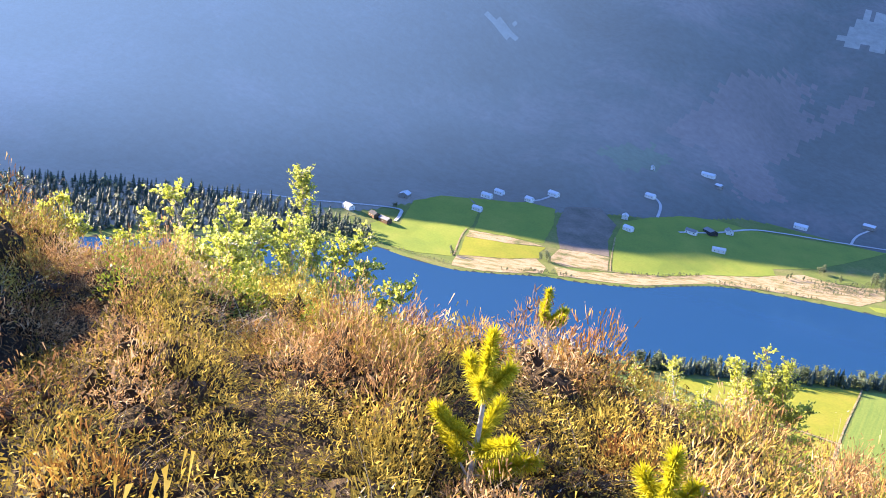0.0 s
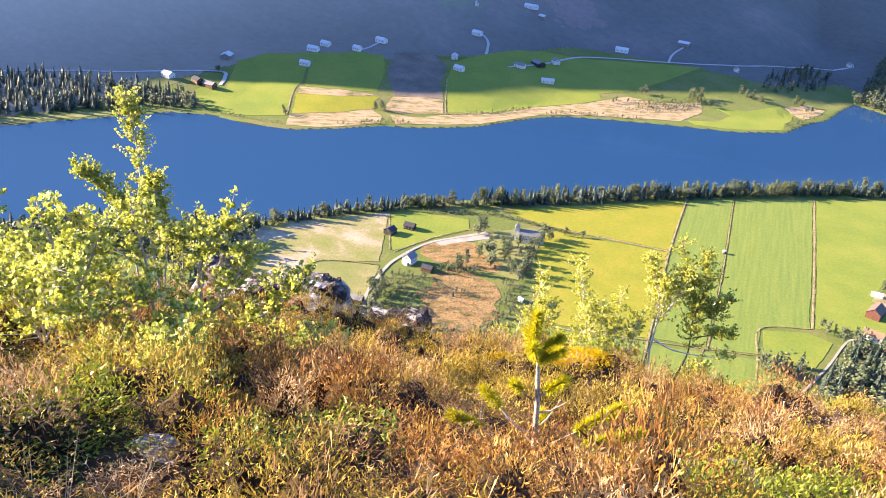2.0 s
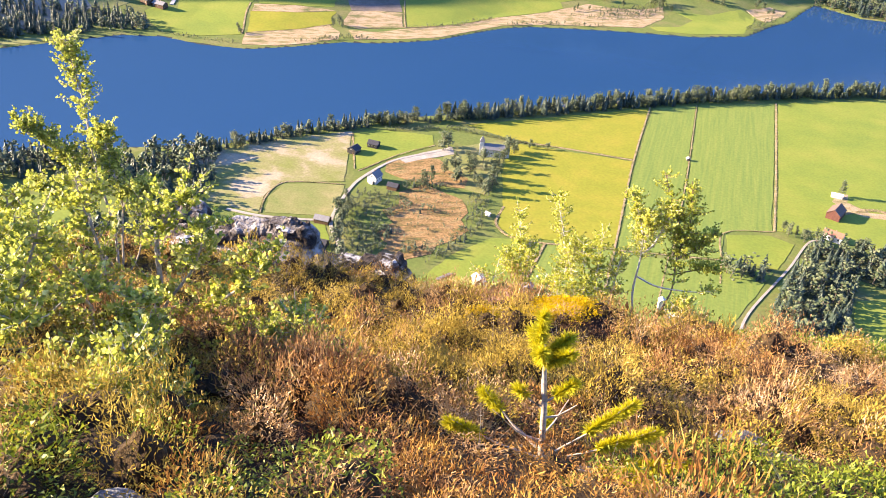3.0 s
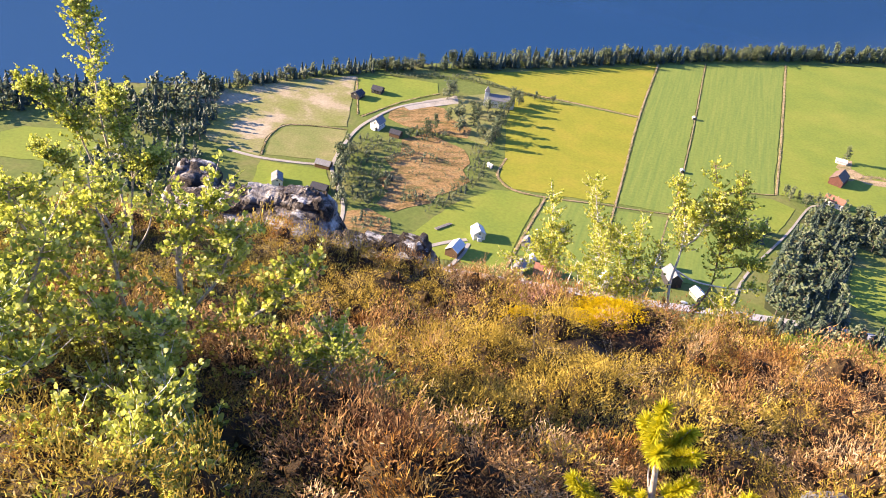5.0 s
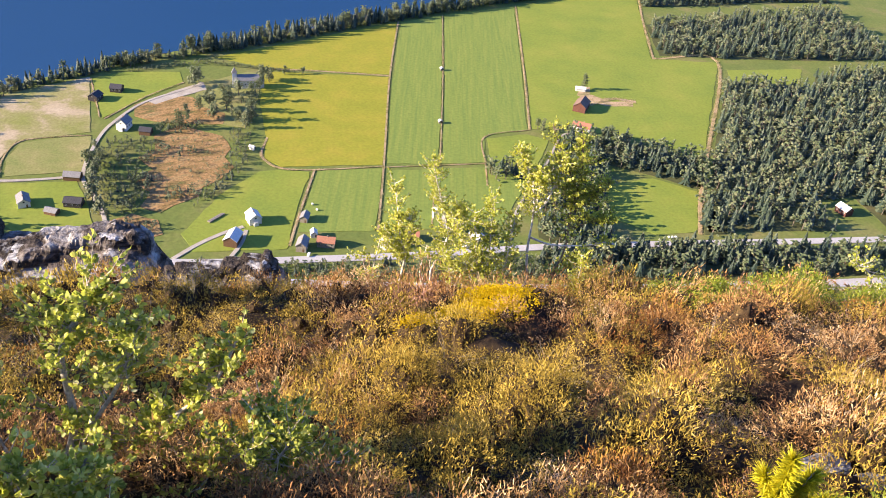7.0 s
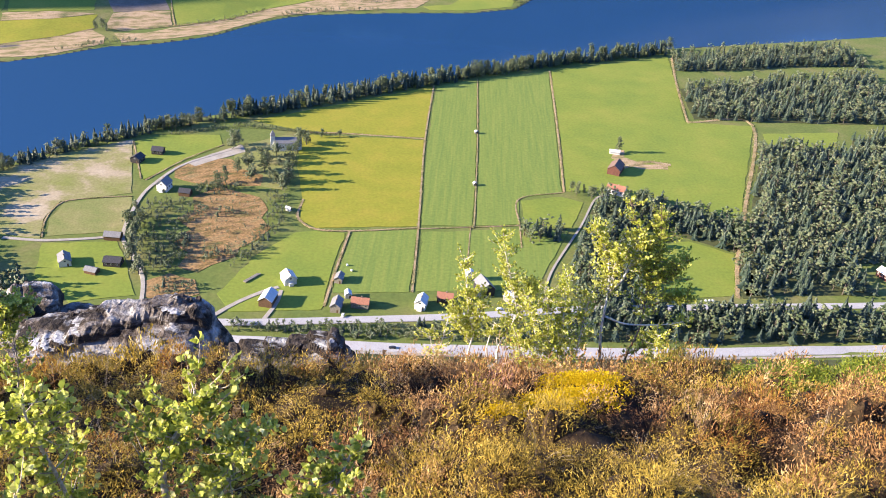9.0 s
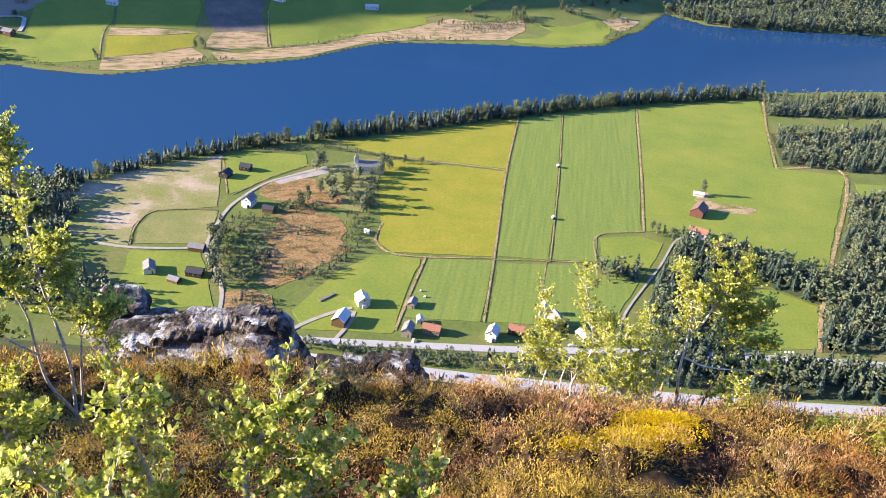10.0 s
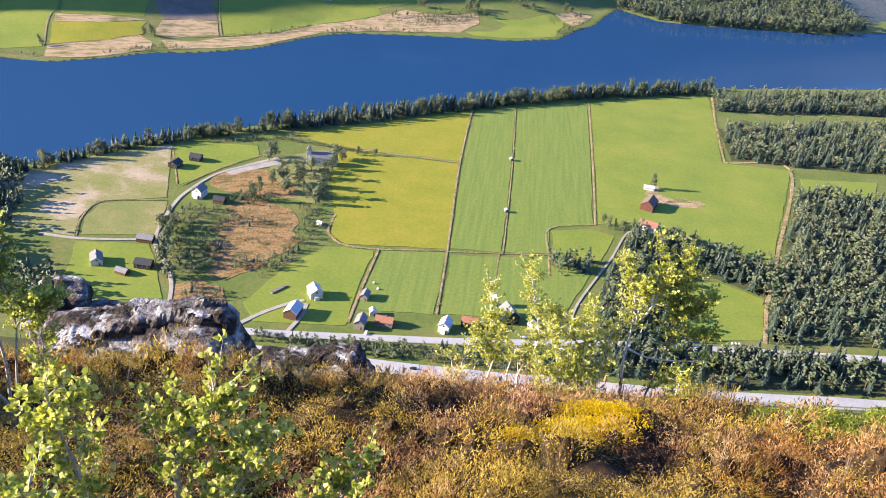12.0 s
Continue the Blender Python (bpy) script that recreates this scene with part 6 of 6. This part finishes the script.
bush("birch_sapling", "bushy birch with a dark leaning stem", "tree", (0.04, 11.85, 313.6), [
    ([(0.04, 0, 0), (0.10, 0, 0.42), (0.17, 0, 0.85), (0.165, 0, 1.32), (0.121, 0, 1.68), (-0.18, 0.1, 2.38)], 0.75, 1.6, 0.45), ([(0.157, 0, 1.4), (0.205, 0, 1.8), (0.102, 0, 2.36)], 0.7, 1.2, 0.25),
    ([(0.157, 0, 1.32), (0.344, 0, 1.5), (0.511, 0, 1.75)], 0.6, 1.1, 0.2), ([(0.116, 0, 1.1), (0.383, 0, 1.2), (0.633, 0, 1.28)], 0.5, 0.8, 0.35), ([(0.03, 0, 0.45), (0.261, 0, 0.6), (0.442, 0, 0.75)], 0.5, 0.6, 0.3)], 0.031, BIRCH_LEAF, TWIG, 72, 15, 54, 0.017, 0.3)
bush("birch_bush", "tall leafy birch bush on the slope", "bush", (-0.72, 11.7, 313.72), [
    ([(0, 0, 0), (0.007, 0, 0.4), (0.022, 0, 0.9), (0.004, 0, 1.5)], 0.8, 1.3), ([(0, 0, 0), (-0.176, 0, 0.5), (-0.417, 0, 1.2)], 0.7, 1.0), ([(0, 0, 0), (-0.089, 0, 0.6), (-0.23, 0, 1.3)], 0.7, 1.0),
    ([(0, 0, 0), (0.224, 0, 0.5), (0.257, 0, 1.25)], 0.7, 1.1), ([(0, 0, 0), (-0.3, 0, 0.3), (-0.525, 0, 0.8)], 0.7, 0.7)], 0.031, BIRCH_LEAF, BIRCH_BARK, 84, 14, 55, 0.012, 0.22)
bush("birch_bush", "low leafy birch bush on the slope", "bush", (0.3, 11.6, 313.85), [
    ([(0, 0, 0), (0.05, 0, 0.3), (0.048, 0, 0.7)], 0.8, 1.0), ([(0, 0, 0), (0.2, 0, 0.25), (0.324, 0, 0.5)], 0.7, 0.8)], 0.031, BIRCH_LEAF, BIRCH_BARK, 70, 12, 56, 0.012, 0.1)
bush("birch_sapling", "small thin twiggy sapling at the hill edge", "tree", (-1.95, 11.9, 313.55), [
    ([(0, 0, 0), (-0.03, 0, 0.4), (0.02, 0, 0.95)], 0.6, 0.7), ([(0, 0, 0.1), (-0.12, 0, 0.5), (-0.18, 0, 0.8)], 0.5, 0.5)], 0.031, BIRCH_LEAF, BIRCH_BARK, 40, 9, 57, 0.012, 0.3)
bush("birch_sapling", "small crooked pale birch at the hill edge", "tree", (2.75, 10.0, 314.85), [
    ([(0, 0, 0), (0.0, 0, 0.25), (-0.06, 0, 0.5), (-0.2, 0, 0.68), (-0.32, 0, 0.72)], 0.8, 0.7), ([(-0.02, 0, 0.35), (0.15, 0, 0.55), (0.3, 0, 0.85)], 0.6, 0.8)], 0.034, BIRCH_LEAF, BIRCH_BARK, 32, 9, 58, 0.014, 0.45)


def pine(base, height, arms, label, seed, lean=0.0, thick=0.014):
    """A young pine: straight leader, whorls of arms, brushes of needles."""
    r2 = random.Random(seed)
    ob = thing("pine_sapling", label, "tree", base)
    v, f = tube([(0, 0, -0.05), (lean * 0.5 + 0.01, 0, height * 0.5), (lean, 0.01, height)], [thick, 0.75 * thick, 0.004], 6)
    leader = new("stem", mesh_from("stem", v, f, [WILLOW_BARK], None, True))
    leader.parent = ob
    nv, nf = [], []

    def brush(p, q, n, ln):
        for _ in range(n):
            c = p.lerp(q, r2.random())
            d = ((q - p).normalized() * 0.6 + Vector((r2.gauss(0, 1), r2.gauss(0, 1), r2.gauss(0, 1))) * 0.6).normalized()
            s = d.orthogonal().normalized() * 0.0036
            o = len(nv)
            nv.extend([c - s, c + s, c + d * ln * r2.uniform(0.7, 1.2)])
            nf.append((o, o + 1, o + 2))

    top = Vector((lean, 0, height))
    brush(top - Vector((0, 0, 0.2)), top, 900, 0.045)
    for z, a, ln, rise, green in arms:
        d = Vector((math.cos(radians(a)), math.sin(radians(a)), rise)).normalized()
        p = Vector((lean * z / height, 0, z))
        q = p + d * ln
        v, f = tube([p, p.lerp(q, 0.5) - Vector((0, 0, 0.01)), q + Vector((0, 0, 0.02))], [0.006, 0.004, 0.002], 4)
        arm = new("branch", mesh_from("branch", v, f, [WILLOW_BARK], None, True))
        arm.parent = ob
        if green:
            brush(p.lerp(q, 1 - green), q + d * 0.01, int(1300 * green * ln / 0.2), 0.046)
    nd = new("needles", mesh_from("needles", [tuple(p) for p in nv], nf, [PINE_NEEDLE]))
    nd.parent = ob


pine((-1.25, 5.15, 317.42), 0.85, [(0.64, 20, 0.13, 1.1, 0.95), (0.64, 140, 0.11, 1.3, 0.95), (0.63, 260, 0.12, 1.2, 0.95), (0.62, 335, 0.14, 0.9, 0.95), (0.42, 0, 0.16, 1.1, 0.6), (0.46, 100, 0.14, 0.6, 0.0), (0.4, 190, 0.13, 0.8, 0.3), (0.34, 20, 0.15, 0.3, 0.0),
     (0.08, 2, 0.6, 0.22, 0.4), (0.1, 340, 0.5, 0.35, 0.5), (0.1, 12, 0.5, 0.4, 0.5), (0.12, 30, 0.46, 0.5, 0.5), (0.06, 350, 0.45, 0.1, 0.4), (0.12, 182, 0.42, 0.3, 0.35), (0.16, 160, 0.34, 0.6, 0.3), (0.14, 300, 0.25, 0.3, 0.5), (0.2, 200, 0.3, 0.8, 0.0), (0.1, 90, 0.25, 0.3, 0.3), (0.24, 60, 0.2, 0.4, 0.0), (0.22, 190, 0.15, 0.5, 0.0), (0.05, 215, 0.4, 0.2, 0.3)],
     "young yellow-green pine sapling with dead lower twigs", 61, -0.1, 0.017)
pine((-0.86, 2.7, 318.2), 0.72, [(0.5, 30, 0.12, 1.3, 0.9), (0.5, 160, 0.12, 1.2, 0.9), (0.48, 280, 0.12, 1.2, 0.9), (0.3, 80, 0.18, 0.8, 0.8), (0.3, 200, 0.18, 0.8, 0.8), (0.28, 330, 0.22, 0.7, 0.9), (0.18, 10, 0.24, 0.6, 0.8), (0.18, 150, 0.2, 0.6, 0.7)], "tiny bright yellow pine in the heather", 62)
pine((-0.18, 2.4, 318.25), 0.62, [(0.42, 30, 0.12, 1.3, 0.9), (0.42, 160, 0.12, 1.2, 0.9), (0.4, 280, 0.12, 1.2, 0.9), (0.26, 100, 0.18, 0.8, 0.8), (0.26, 220, 0.18, 0.8, 0.8), (0.25, 350, 0.22, 0.9, 0.9)], "tiny bright yellow pine in the heather", 63)


# ---- small things in the valley ----
BALE = plain("white_wrap", (0.75, 0.76, 0.76), 0.4, 0, 0.05, 0.5)
CAR_WHITE, CAR_DARK = plain("white_car_paint", (0.7, 0.7, 0.7), 0.25, 0, 0.02), plain("dark_car_paint", (0.03, 0.035, 0.05), 0.25, 0, 0.02)
TYRE = plain("tyre_rubber", (0.02, 0.02, 0.02), 0.9)


def bale(x, y, turn):
    ob = thing("hay_bale", "round hay bale wrapped in white film", "hay bale", (x, y, float(terrain(x, y)) + 0.25), turn, "wrapped bales")
    bm = bmesh.new()
    bmesh.ops.create_cone(bm, cap_ends=True, segments=16, radius1=0.75, radius2=0.75, depth=1.3, matrix=Matrix.Translation((0, 0, 0.7)) @ Matrix.Rotation(radians(90), 4, "X"))
    bmesh.ops.bevel(bm, geom=[e for e in bm.edges if len(e.link_faces) == 2 and e.calc_face_angle() > 1.2], offset=0.12, segments=2, affect="EDGES")
    part("wrap", bm, BALE, ob)


for x, y, turn in ((-2, 528, 20), (1, 521, 70), (241, 494.5, 0), (243.5, 494.6, 0), (246, 494.8, 0)):
    bale(x, y, turn)


def car(x, y, turn, paint, label):
    ob = thing("car", label, "car", (x, y, float(terrain(x, y)) + 0.75), turn)
    bm = bmesh.new()
    profile = [(-2.1, 0.3), (2.1, 0.3), (2.15, 0.75), (1.2, 0.92), (0.55, 1.4), (-1.3, 1.42), (-2.05, 0.95)]
    sides = [[bm.verts.new((px, s * (0.85 if pz < 1 else 0.68), pz)) for px, pz in profile] for s in (-1, 1)]
    bm.faces.new(sides[0])
    bm.faces.new(sides[1][::-1])
    for k in range(len(profile)):
        q = (k + 1) % len(profile)
        bm.faces.new((sides[0][k], sides[1][k], sides[1][q], sides[0][q]))
    part("body", bm, paint, ob)
    for px in (-1.3, 1.3):
        for s in (-1, 1):
            bm = bmesh.new()
            bmesh.ops.create_cone(bm, cap_ends=True, segments=12, radius1=0.33, radius2=0.33, depth=0.2, matrix=Matrix.Translation((px, s * 0.82, 0.33)) @ Matrix.Rotation(radians(90), 4, "X"))
            part("wheel", bm, TYRE, ob)


car(97, 478, 8, CAR_WHITE, "white car parked beside the valley road")
car(104, 477, 4, CAR_DARK, "dark car parked beside the valley road")
car(26, 432.5, 178, CAR_DARK, "dark car driving on the main road")
car(-4, 467, 80, CAR_WHITE, "white car parked at a grey house")


def pump_hut(x, y):
    """A tiny hut on the ditch between two fields."""
    house((x, y), 10, 2.6, 2.6, 2.0, 0.9, PAINT_GREY, ROOF_PALE, "tiny hut with a pale roof on a ditch", "shed", False, 0)


pump_hut(114, 771)
pump_hut(100.5, 661)

# a rack of timber on the lawn
ob = thing("timber_stack", "long grey stack of sawn timber on grass", "timber", (-64, 509, 0.25), 52)
for k in range(4):
    bm = bmesh.new()
    box(bm, -7, -1.2 + 0.6 * k, 0.15, 7 - 0.4 * k, -0.7 + 0.6 * k, 0.9 - 0.1 * (k % 2))
    part("beam", bm, PAINT_GREY, ob)
for k in (-5, 0, 5):
    bm = bmesh.new()
    box(bm, k - 0.15, -1.4, -0.1, k + 0.15, 1.4, 0.15)
    part("bearer", bm, PAINT_BROWN, ob)
